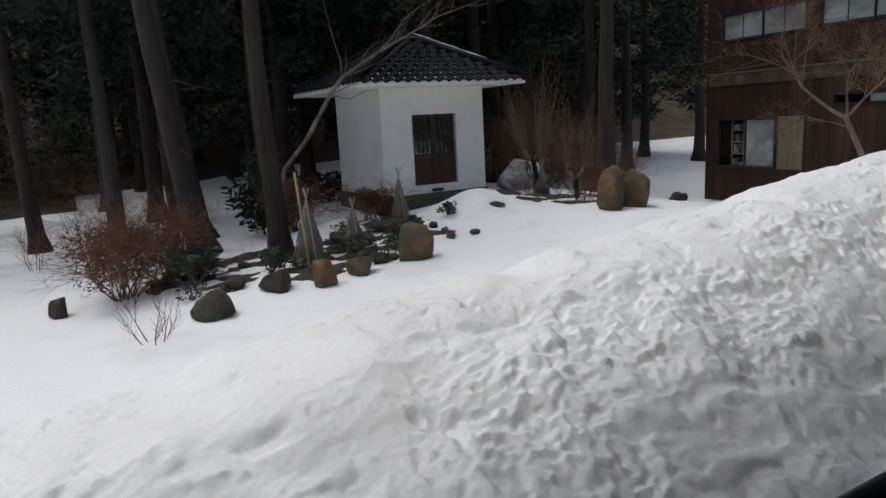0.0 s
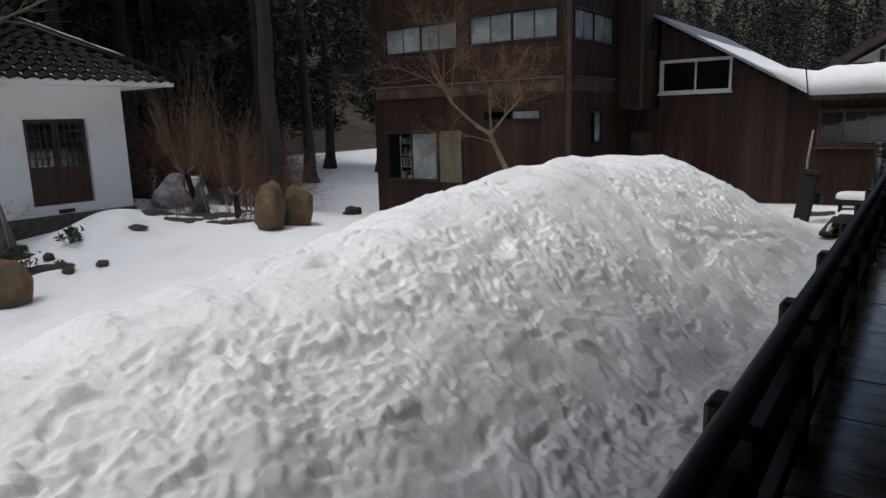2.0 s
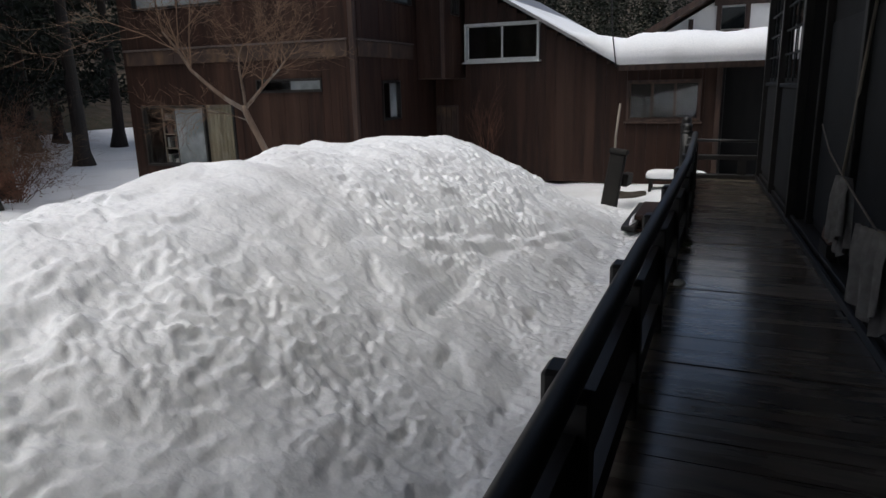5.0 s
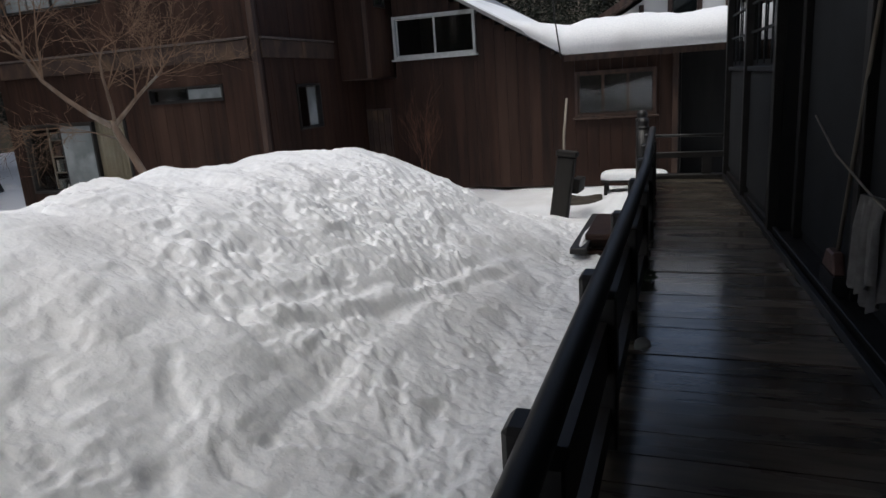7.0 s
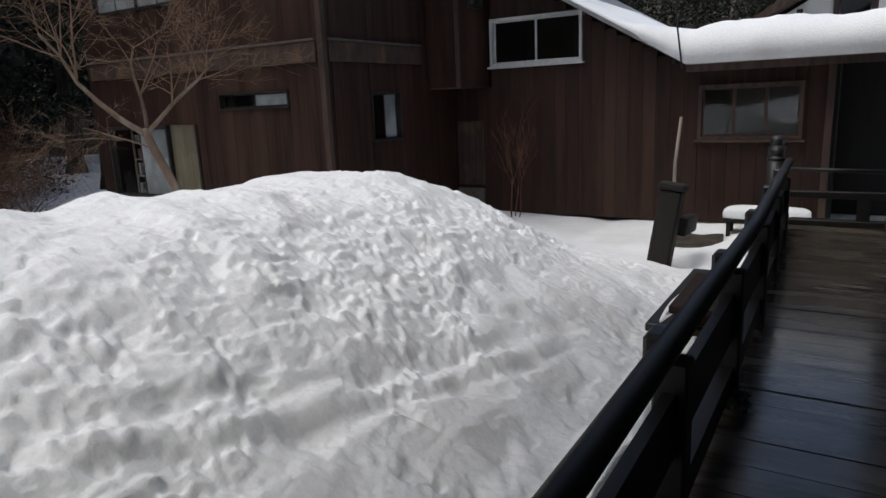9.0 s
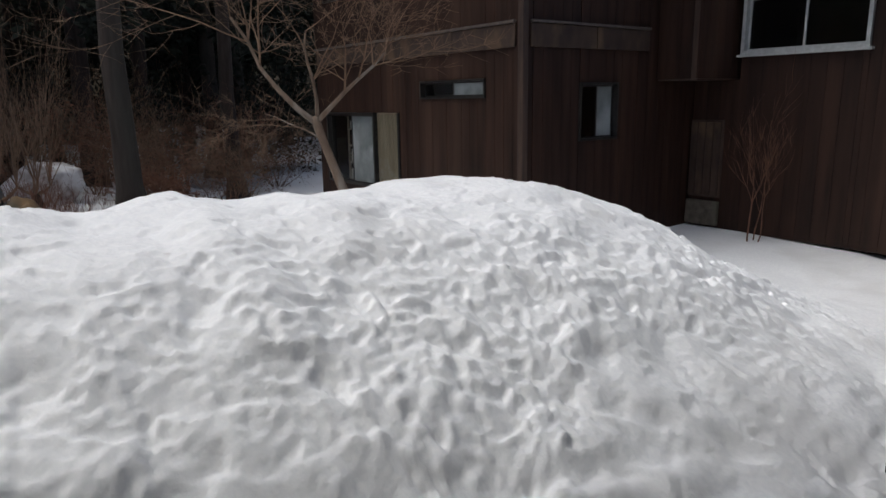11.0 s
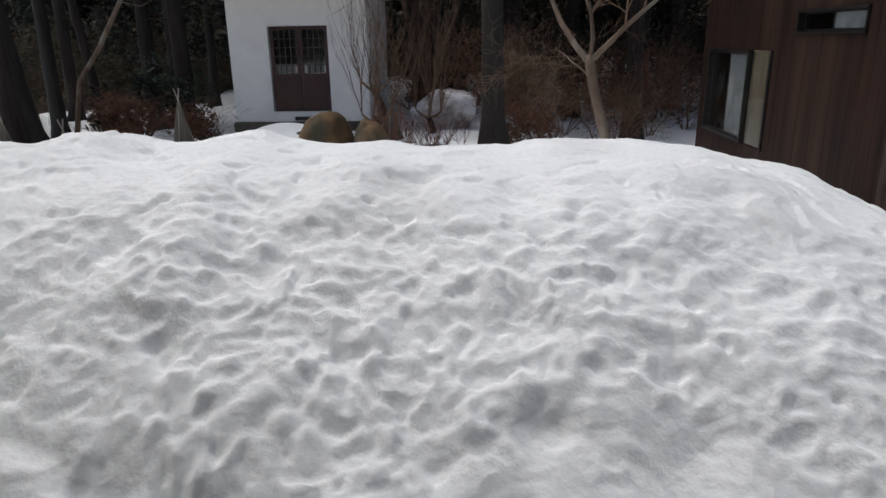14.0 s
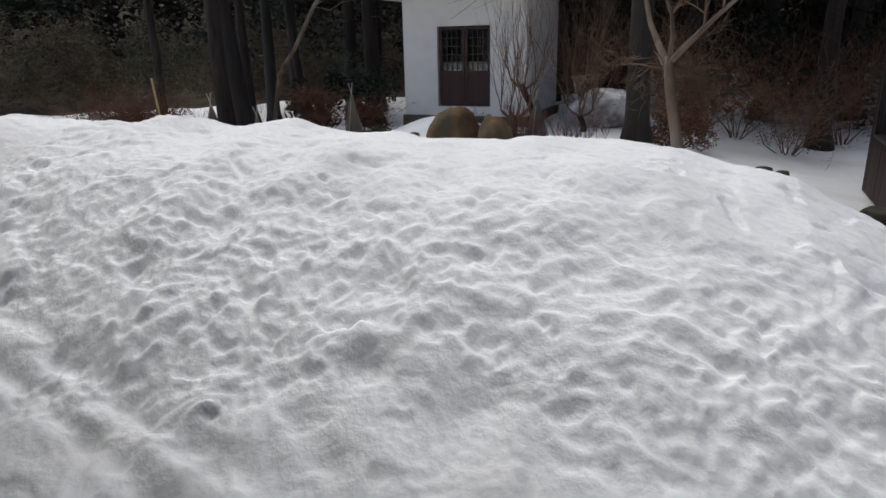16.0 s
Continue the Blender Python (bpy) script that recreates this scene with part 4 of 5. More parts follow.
# ---- bare trees and shrubs ----
def grow(tubes, p, d, length, r, level, levels, spread, rise, kids, twist=0.25, sides=6, main=None):
    """One limb, bent and tapered, and its side limbs."""
    n = 5 if level < levels - 1 else 3
    pts, rad = [Vector(p)], [r]
    for k in range(n):
        d = (d + Vector((random.gauss(0, twist), random.gauss(0, twist), random.gauss(0, twist * 0.6) + rise * 0.12))).normalized()
        pts.append(pts[-1] + d * (length / n))
        rad.append(r * (1 - 0.62 * (k + 1) / n))
    (main if main is not None and level == 0 else tubes).add(pts, rad, sides if level == 0 else (5 if level < 2 else (4 if level < 3 else 3)), level == 0)
    if level >= levels:
        return
    for k in range(kids[min(level, len(kids) - 1)]):
        i = random.randint(2 if level == 0 else 1, n)
        side = Vector((random.gauss(0, 1), random.gauss(0, 1), random.gauss(0, 0.5)))
        side = (side - d * side.dot(d)).normalized()
        nd = (d * (1 - spread) + side * spread + Vector((0, 0, rise * 0.3))).normalized()
        grow(tubes, pts[i], nd, length * random.uniform(0.5, 0.8), max(rad[i] * 0.62, 0.0025), level + 1, levels, spread, rise, kids, twist, sides)


def maple():
    random.seed(12)
    x0, y0 = 11.72, 6.2
    z0 = ground_z(x0, y0)
    e = thing("bare_maple", "small leafless maple with a leaning grey-brown trunk by the house", "tree", (x0, y0, z0))
    t = Tubes()
    t.add([(0.06, -0.06, -0.2), (0.03, -0.03, 0.2 - z0), (-0.05, 0.06, 0.6 - z0), (-0.12, 0.16, 0.9 - z0), (-0.16, 0.23, 1.08 - z0), (-0.18, 0.28, 1.22 - z0), (-0.19, 0.30, 1.32 - z0)],
          [0.066, 0.056, 0.049, 0.045, 0.043, 0.044, 0.032], 10, True, 0.06)
    t.done("trunk", M_MAPLE, e)
    t = Tubes()
    fork = Vector((-0.18, 0.28, 1.24 - z0))
    limbs = [(fork, (-0.95, 1.25, 1.0), 1.5, 0.033, 0.16), (fork + Vector((0.01, 0, 0.04)), (0.70, -0.32, 1.0), 0.95, 0.028, 0.2), (fork - Vector((-0.02, 0.03, 0.14)), (-0.15, 1.0, 0.35), 0.9, 0.010, 0.1),
             (fork + Vector((0, 0, 0.08)), (-0.1, 0.25, 1.0), 0.85, 0.022, 0.2)]
    for k, (p, d, l, r, rise) in enumerate(limbs):
        limb = Tubes()
        grow(t, p, Vector(d).normalized(), l, r, 0, 4, 0.5, rise, (6, 5, 4, 4) if k < 2 else (4, 4, 4, 3), 0.12, 8, limb)
        limb.done("limb", M_MAPLE, e)
    tagged(t.done("branch_crown", M_TWIG, e), kind="stuff")


maple()


def leaf_cloud(verts, faces, centre, size, count, leaf, droop=0.0):
    """Small folded leaves strewn through an ellipsoid, denser at its skin."""
    for _ in range(count):
        d = Vector((random.gauss(0, 1), random.gauss(0, 1), random.gauss(0, 1))).normalized() * (random.random() ** 0.35)
        c = Vector((centre[0] + d.x * size[0], centre[1] + d.y * size[1], centre[2] + d.z * size[2]))
        a = Vector((random.gauss(0, 1), random.gauss(0, 1), random.gauss(0, 0.6) - droop)).normalized() * leaf * random.uniform(0.6, 1.4)
        b = a.cross(Vector((random.gauss(0, 1), random.gauss(0, 1), random.gauss(0, 1)))).normalized() * leaf * 0.38
        n = len(verts)
        verts += [c - a, c + b, c + a, c - b]
        faces.append((n, n + 1, n + 2, n + 3))


def vase_shrub(at, height, stems, seed, label, spread=0.35, levels=3, material=None, r=0.02, kids=(4, 4, 3), lean=(0, 0), category="shrub", group="bare garden shrubs", tip_up=0.9, twist=0.12, name="bare_shrub"):
    random.seed(seed)
    e = thing(name, label, category, (at[0], at[1], ground_z(*at) - 0.03), group=group)
    t = Tubes()
    for k in range(stems):
        th = 2 * math.pi * (k + random.random() * 0.6) / stems
        stem = Tubes() if stems <= 9 else None
        d = Vector((math.cos(th) * spread + lean[0], math.sin(th) * spread + lean[1], 1)).normalized()
        grow(t, (0.07 * math.cos(th), 0.07 * math.sin(th), -0.05), d, height * random.uniform(0.5, 0.75), r * random.uniform(0.7, 1.2), 0, levels, 0.42, tip_up, kids, twist, 6, stem)
        if stem:
            stem.done("stem", material or M_TWIG, e)
    tagged(t.done("twig_mass", material or M_TWIG, e), kind="stuff")
    if name == "brown_bush":
        v, f = [], []
        for k in range(9):
            leaf_cloud(v, f, (random.gauss(0, height * 0.22), random.gauss(0, height * 0.22), height * random.uniform(0.15, 0.75)), (height * 0.26, height * 0.26, height * 0.2), 70 if group == "forest edge brush" else 270, 0.034)
        tagged(mesh_ob("dry_foliage", v, f, M_RUST, e), kind="stuff")
    return e


def pollard_shrub(base, knot, shoots, reach, seed, label):
    """A short dark leaning trunk with a knuckle from which thin shoots rise in a fan."""
    random.seed(seed)
    z = ground_z(*base)
    e = thing("bare_shrub", label, "shrub", (base[0], base[1], z - 0.05), group="bare garden shrubs")
    k = Vector((knot[0] - base[0], knot[1] - base[1], knot[2] - z + 0.05))
    t = Tubes()
    t.add([(0, 0, -0.05), k * 0.3 + Vector((0.05, 0, 0)), k * 0.7 + Vector((0.03, 0.02, 0)), k, k * 1.08], [0.085, 0.065, 0.05, 0.055, 0.02], 8, True, 0.12)
    t.done("trunk", M_POST, e)
    t = Tubes()
    for i in range(4):
        th = 1.57 * i + random.uniform(-0.3, 0.3)
        p = k + Vector((math.cos(th) * 0.22, math.sin(th) * 0.22, random.uniform(0.02, 0.2)))
        t.add([k * 0.95, k.lerp(p, 0.6) - Vector((0, 0, 0.03)), p], [0.03, 0.024, 0.018], 6)
        for _ in range(shoots // 4):
            a2 = random.uniform(0, 6.28)
            d = Vector((math.cos(th) * 0.25 + math.cos(a2) * 0.28, math.sin(th) * 0.25 + math.sin(a2) * 0.28, 1)).normalized()
            grow(t, p, d, reach * random.uniform(0.55, 1.0), 0.0075, 2, 4, 0.25, 0.5, (2, 2, 3, 2), 0.07)
    tagged(t.done("twig_mass", M_TWIG, e), kind="stuff")
    return e


pollard_shrub((9.08, 11.75), (8.82, 11.55, 0.68), 16, 1.35, 3, "leafless pollarded shrub with upright twigs before the storehouse")
pollard_shrub((8.95, 10.35), (9.02, 10.4, 0.30), 20, 1.05, 15, "leafless forked shrub with brown twigs behind the standing rocks")
pollard_shrub((9.66, 12.6), (9.62, 12.55, 0.12), 34, 1.75, 4, "wide leafless shrub with a fan of pale brown twigs")
vase_shrub((9.35, 9.55), 0.75, 9, 7, "low reddish twiggy bush behind the rocks", 0.6, 3, M_RUST, 0.010)
vase_shrub((16.95, 4.86), 1.55, 3, 8, "thin leafless sapling against the house wall", 0.25, 3, M_RUST, 0.014, (4, 4, 3))
vase_shrub((0.65, 7.85), 0.6, 6, 9, "small leafless twigs poking from the snow", 0.8, 2, M_RUST, 0.008)
vase_shrub((0.55, 10.3), 1.45, 26, 10, "dense rust-brown bush at the forest edge", 0.55, 3, M_RUST, 0.012, (5, 4, 3), name="brown_bush", tip_up=0.2, twist=0.28)
vase_shrub((1.2, 10.9), 1.2, 20, 11, "dense rust-brown bush at the forest edge", 0.55, 3, M_RUST, 0.012, (5, 4, 3), name="brown_bush", tip_up=0.2, twist=0.28)
vase_shrub((3.9, 12.8), 1.1, 14, 12, "rust-brown bush beside the storehouse", 0.6, 3, M_RUST, 0.012, (5, 4, 3), name="brown_bush", tip_up=0.2, twist=0.28)
vase_shrub((5.4, 12.3), 0.9, 14, 13, "low brown bush at the storehouse foot", 0.6, 3, M_RUST, 0.01, (4, 3, 3), name="brown_bush", tip_up=0.2, twist=0.28)
vase_shrub((11.3, 12.0), 1.0, 14, 14, "low brown bush in the snow", 0.6, 3, M_RUST, 0.01, (4, 3, 3), name="brown_bush", tip_up=0.2, twist=0.28)
for k, (x, y, h) in enumerate([(9.9, 14.2, 2.0), (10.9, 14.8, 2.2), (11.6, 13.4, 1.9), (12.3, 15.2, 2.0), (8.9, 16.8, 2.2),
                               (13.2, 14.0, 1.6), (14.3, 16.0, 2.3), (15.5, 17.0, 2.2)]):
    vase_shrub((x, y), h, 12, 60 + k, "tangled rust-brown undergrowth below the cedars", 0.55, 3, random.choice([M_RUST, M_TWIG]), 0.012, (5, 4, 3), group="forest edge brush", name="brown_bush", tip_up=0.2, twist=0.28)

# the bare limb that reaches in front of the storehouse roof
random.seed(5)
SX, SY = 3.35, 12.05
snag = thing("leaning_tree", "leafless grey tree leaning out over the storehouse eave", "tree", (SX, SY, ground_z(SX, SY)))
b0 = ground_z(SX, SY)
LIMB = [Vector((x - SX, y, z - b0)) for x, y, z in ((SX - 0.15, 0, b0 - 0.1), (3.55, 0, 0.85), (4.0, -0.05, 1.36), (4.52, -0.05, 2.14), (4.79, -0.05, 2.46), (5.56, -0.05, 2.92), (6.2, -0.05, 3.23), (6.91, -0.1, 3.61), (7.92, -0.1, 3.94))]
t = Tubes()
t.add(LIMB, [0.05, 0.045, 0.042, 0.038, 0.034, 0.028, 0.022, 0.014, 0.005], 8)
t.done("trunk", M_MAPLE, snag)
t = Tubes()
for pts, r in (([LIMB[4], (4.8 - SX, 0, 2.78 - b0), (4.7 - SX, 0.03, 3.17 - b0), (4.62 - SX, 0.05, 3.6 - b0), (4.5 - SX, 0.05, 4.2 - b0)], 0.018),
               ([LIMB[5], (5.85 - SX, 0, 3.16 - b0), (6.22 - SX, 0.03, 3.57 - b0), (6.62 - SX, 0.05, 3.83 - b0), (7.2 - SX, 0.05, 4.1 - b0)], 0.016),
               ([LIMB[6], (6.6 - SX, -0.05, 3.18 - b0), (7.3 - SX, -0.1, 2.95 - b0), (7.75 - SX, -0.1, 2.85 - b0)], 0.013),
               ([LIMB[4], (5.1 - SX, 0, 2.55 - b0), (5.6 - SX, -0.1, 2.75 - b0), (6.1 - SX, -0.1, 3.1 - b0)], 0.014),
               ([LIMB[3], (4.9 - SX, -0.1, 2.06 - b0), (5.2 - SX, -0.1, 2.2 - b0), (5.5 - SX, -0.1, 2.22 - b0)], 0.010)):
    t.add(pts, [r * (1 - 0.75 * k / (len(pts) - 1)) for k in range(len(pts))], 5)
for k in range(16):
    a = random.randint(3, 7)
    p = LIMB[a].lerp(LIMB[a + 1], random.random())
    grow(t, p, Vector((random.uniform(0.4, 1.0), random.uniform(-0.3, 0.3), random.uniform(0.0, 0.8))).normalized(), random.uniform(0.4, 0.9), 0.008, 2, 4, 0.4, 0.15, (2, 2, 2, 2), 0.12)
tagged(t.done("branch_crown", M_MAPLE, snag), kind="stuff")


# ---- wrapped shrubs and poles ----
def wrapped_shrub(at, h, r, material, label, legs=3):
    e = thing("wrapped_shrub", label, "wrapped shrub", (at[0], at[1], ground_z(*at) - 0.04), group="winter-wrapped shrubs")
    t = Tubes()
    t.add([(0, 0, 0.05), (0.01, 0, h * 0.3), (0.0, 0.01, h * 0.62), (0, 0, h * 0.8)], [r, r * 0.8, r * 0.42, 0.025], 12, True, 0.12)
    t.done("wrap", material, e)
    for k in range(legs):
        th = 2 * math.pi * k / legs + 0.5
        tube("pole", [(r * 1.35 * math.cos(th), r * 1.35 * math.sin(th), 0), (-0.05 * math.cos(th), -0.05 * math.sin(th), h)], [0.012, 0.009], M_PALE, e, 5)


wrapped_shrub((5.55, 11.45), 1.15, 0.17, M_STRAW, "slim straw-wrapped shrub tied to a pole tripod")
wrapped_shrub((4.15, 10.4), 0.95, 0.18, M_STRAW, "straw-wrapped shrub under a small pole tripod")
wrapped_shrub((9.07, 11.57), 0.8, 0.17, M_GREYNET, "grey net-wrapped shrub on a pole tripod")
wrapped_shrub((3.3, 10.2), 1.25, 0.24, M_STRAW, "wide straw-wrapped shrub tied to poles")
pole = tube("bamboo_pole", [(3.0, 9.35, -0.6), (2.88, 9.3, 0.95)], [0.022, 0.018], surface("dry_bamboo", (0.26, 0.17, 0.07), (0.42, 0.30, 0.14), rough=0.5, grain=6, bump=0.1), None, 8)
tagged(pole, "dry yellow bamboo pole leaning in the garden bed", "pole")


# ---- leafy masses ----
def evergreen_bush(at, size, count, seed, label, material=None, leaf=0.06):
    random.seed(seed)
    e = thing("evergreen_bush", label, "bush", (at[0], at[1], ground_z(*at)), group="evergreen bushes")
    v, f = [], []
    for k in range(7):
        leaf_cloud(v, f, (random.gauss(0, size[0] * 0.45), random.gauss(0, size[1] * 0.45), size[2] * random.uniform(0.25, 0.9)), (size[0] * 0.5, size[1] * 0.5, size[2] * 0.35), count // 7, leaf)
    mesh_ob("foliage", v, f, material or M_LEAF, e)
    t = Tubes()
    for k in range(6):
        grow(t, (0, 0, -0.05), Vector((random.gauss(0, 0.4), random.gauss(0, 0.4), 1)).normalized(), size[2] * 0.8, 0.012, 0, 1, 0.4, 0.6, (2,), 0.15)
    t.done("twig_mass", M_TWIG, e)


evergreen_bush((1.5, 10.2), (0.45, 0.4, 0.5), 500, 1, "low dark evergreen bush by the cedar trunk")
evergreen_bush((2.6, 10.0), (0.35, 0.3, 0.4), 300, 2, "low dark evergreen bush in the garden bed")
evergreen_bush((5.0, 10.4), (0.3, 0.3, 0.35), 250, 3, "low dark evergreen bush in the garden bed")
evergreen_bush((4.0, 15.0), (0.8, 0.8, 1.6), 1200, 6, "dark evergreen bush behind the storehouse")
evergreen_bush((6.3, 10.9), (0.2, 0.2, 0.2), 120, 7, "tiny evergreen poking from the snow")


def cedar(at, r, h, seed, lean=(0.0, 0.0), clear=4.5, label="tall cedar with a straight brown trunk", detail=1.0):
    random.seed(seed)
    z = ground_z(*at)
    e = thing("cedar_tree", label, "tree", (at[0], at[1], z - 0.05), group="cedar trees")
    n = 10
    pts = [(lean[0] * k / n * h * 0.1 + random.gauss(0, 0.02), lean[1] * k / n * h * 0.1 + random.gauss(0, 0.02), h * (k / n) ** 1.4) for k in range(n + 1)]
    rad = [r * (1.6 if k == 0 else (1.06 if k == 1 else 1 - 0.85 * (k / n) ** 1.4)) for k in range(n + 1)]
    t = Tubes()
    t.add(pts, rad, 12, True, 0.05)
    t.done("trunk", M_BARK, e)
    t = Tubes()
    for k in range(10):
        zz = random.uniform(1.6, clear + 1.5)
        th = random.uniform(0, 6.28)
        l = random.uniform(0.3, 1.2)
        t.add([(lean[0] * zz * 0.1, lean[1] * zz * 0.1, zz), (math.cos(th) * l * 0.5 + lean[0] * zz * 0.1, math.sin(th) * l * 0.5 + lean[1] * zz * 0.1, zz + 0.02), (math.cos(th) * l, math.sin(th) * l, zz - 0.15)], [0.02, 0.013, 0.004], 4, False)
    tagged(t.done("twig_mass", M_BARK, e), kind="stuff")
    v, f = [], []
    zz = clear
    while zz < h:
        reach = (0.5 + 3.0 * (1 - (zz - clear) / (h - clear))) * random.uniform(0.7, 1.1)
        for _ in range(5):
            th = random.uniform(0, 6.28)
            q = random.uniform(0.35, 1.0) * reach
            leaf_cloud(v, f, (math.cos(th) * q + lean[0] * zz * 0.1, math.sin(th) * q + lean[1] * zz * 0.1, zz - q * 0.25 + random.uniform(-0.3, 0.3)), (0.65, 0.65, 0.38), int(44 * detail), 0.15, 0.5)
        zz += 0.75
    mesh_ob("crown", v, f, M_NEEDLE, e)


CEDARS = [(2.12, 12.75, 0.21, 18, (-0.9, 0.0)), (3.02, 10.95, 0.17, 17, (-0.1, 0.0)), (10.77, 11.35, 0.19, 18, (0, 0)), (2.57, 14.55, 0.11, 15, (-0.9, 0)), (-0.6, 16.4, 0.16, 15, (-0.25, 0)), (0.9, 15.4, 0.17, 16, (-0.1, 0)),
          (4.0, 10.2 + 5.0, 0.2, 17, (0, 0)), (9.3, 16.9, 0.22, 19, (0, 0)), (11.3, 17.6, 0.24, 20, (0, 0)), (12.9, 18.9, 0.22, 19, (0, 0)), (14.9, 19.8, 0.25, 20, (0, 0)),
          (5.4, 18.2, 0.22, 20, (0, 0)), (7.6, 18.6, 0.24, 20, (0, 0)), (2.3, 17.2, 0.2, 18, (0, 0)), (-1.9, 20.6, 0.2, 18, (0, 0)),
          (13.8, 15.3, 0.19, 17, (0, 0)), (-3.4, 15.8, 0.15, 15, (0.1, 0))]
rng = random.Random(77)
for gxx in range(-10, 24, 3):
    for gyy in range(20, 33, 3):
        if gxx < 1 and gyy < 27:
            continue
        CEDARS.append((gxx + rng.uniform(-1.1, 1.1), gyy + rng.uniform(-1.1, 1.1), rng.uniform(0.15, 0.26), rng.uniform(16, 22), (rng.uniform(-0.05, 0.05), 0)))
# near-black bushes added to darken the gaps between the trunks
for k, (x, y, h) in enumerate([(12.6, 17.6, 2.4), (13.6, 18.3, 2.8), (11.8, 18.6, 2.2), (10.5, 19.0, 2.6), (14.9, 18.2, 2.5), (16.0, 19.0, 3.0), (17.2, 19.8, 2.6)]):
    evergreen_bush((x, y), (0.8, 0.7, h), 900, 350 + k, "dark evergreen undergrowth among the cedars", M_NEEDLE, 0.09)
for k, (x, y, r, h, lean) in enumerate(CEDARS):
    h *= 0.75
    # crowns start low to shade the trunks, high by the storehouse to spare it
    cedar((x, y), r, h, 200 + k, lean, clear=9.5 if k < 4 else (5.2 if y < 17 else (4.2 if y < 20 else 2.6)), detail=0.7 if y < 17 else 1.2)


def woods(name, label, spots, seed, per=600, leaf=0.7, material=None, wide=0.17):
    """Far conifers, each a ragged cone of drooping sprays, joined."""
    r = np.random.RandomState(seed)
    sp = np.array(spots)
    sx, sy, sh = (np.repeat(sp[:, k], per) for k in range(3))
    sz = land(sx, sy)
    n = len(sx)
    q = r.rand(n) ** 0.8
    rr = ((1 - q) * sh * wide + 0.25) * (0.35 + 0.65 * r.rand(n)) * (0.8 + 0.4 * r.rand(n))
    th = r.rand(n) * 2 * np.pi
    c = np.stack([sx + np.cos(th) * rr, sy + np.sin(th) * rr, sz + 0.2 + q * sh], 1)
    a = np.stack([np.cos(th) + 0.4 * r.randn(n), np.sin(th) + 0.4 * r.randn(n), -0.9 * r.rand(n) + 0.1], 1)
    a *= leaf * ((0.18 + sh * 0.014) * (0.6 + 0.9 * r.rand(n)) / np.linalg.norm(a, axis=1))[:, None]
    b = np.cross(a, r.randn(n, 3))
    b *= leaf * ((0.08 + sh * 0.006) / np.linalg.norm(b, axis=1))[:, None]
    v = np.stack([c - a, c + b, c + a, c - b], 1).reshape(-1, 3)
    me = bpy.data.meshes.new(name)
    me.vertices.add(4 * n)
    me.vertices.foreach_set("co", v.ravel())
    me.loops.add(4 * n)
    me.loops.foreach_set("vertex_index", np.arange(4 * n))
    me.polygons.add(n)
    me.polygons.foreach_set("loop_start", np.arange(n) * 4)
    me.polygons.foreach_set("loop_total", np.full(n, 4))
    me.update()
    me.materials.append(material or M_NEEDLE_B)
    tagged(new(name, me), label, "forest", kind="stuff")


rng = random.Random(5)
spots = [(rng.uniform(-45, 45), rng.uniform(31, 70), rng.uniform(7, 15)) for _ in range(330)]
woods("far_woods", "dark conifer forest covering the hillside", spots, 3, 520, 0.6)
spots = [(rng.uniform(38, 60), rng.uniform(-22, 40), rng.uniform(5.5, 7.5)) for _ in range(260)]
woods("far_woods", "dark conifer forest behind the houses", spots, 4, 650, 0.42)
spots = [(rng.uniform(-60, -14), rng.uniform(14, 40), rng.uniform(6, 12)) for _ in range(70)]
woods("far_woods", "dark conifers past the snowy field", spots, 6)
spots = []
for _ in range(190):
    x = rng.uniform(-24, 1)
    spots.append((x, max(12, 25 + 0.78 * x) + rng.uniform(0.6, 9), rng.uniform(1.2, 3.6)))
woods("brown_thicket", "brown leafless thicket beyond the snowy field", spots, 8, 800, 0.24, M_THICKET, 0.42)

# ---- bare soil and low plants of the garden bed ----
def soil_bed(cx, cy, rx, ry, seed, label):
    """Dark soil that breaks through thin snow in patches, inside an oval."""
    bx, by = np.meshgrid(np.arange(cx - rx, cx + rx, 0.06), np.arange(cy - ry, cy + ry, 0.06))
    edge = smooth_step(1.0, 0.55, ((bx - cx) / rx) ** 2 + ((by - cy) / ry) ** 2)
    bump_z = 0.5 * perlin(bx * 1.1, by * 1.4, seed) + 0.3 * perlin(bx * 3.0, by * 3.5, seed + 1) + 0.12 * perlin(bx * 8, by * 8, seed + 2)
    bz = snow_height(bx, by) - 0.10 + 0.10 * edge + 0.16 * bump_z - 0.25 * (1 - smooth_step(0.0, 0.2, edge))
    n0, n1 = bx.shape
    idx = np.arange(n0 * n1).reshape(n0, n1)
    quads = np.stack([idx[:-1, :-1], idx[:-1, 1:], idx[1:, 1:], idx[1:, :-1]], -1).reshape(-1, 4).tolist()
    tagged(mesh_ob("soil_bed", np.stack([bx, by, bz], -1).reshape(-1, 3), [tuple(q) for q in quads], M_SOIL, None, True), label, "soil", kind="structure")


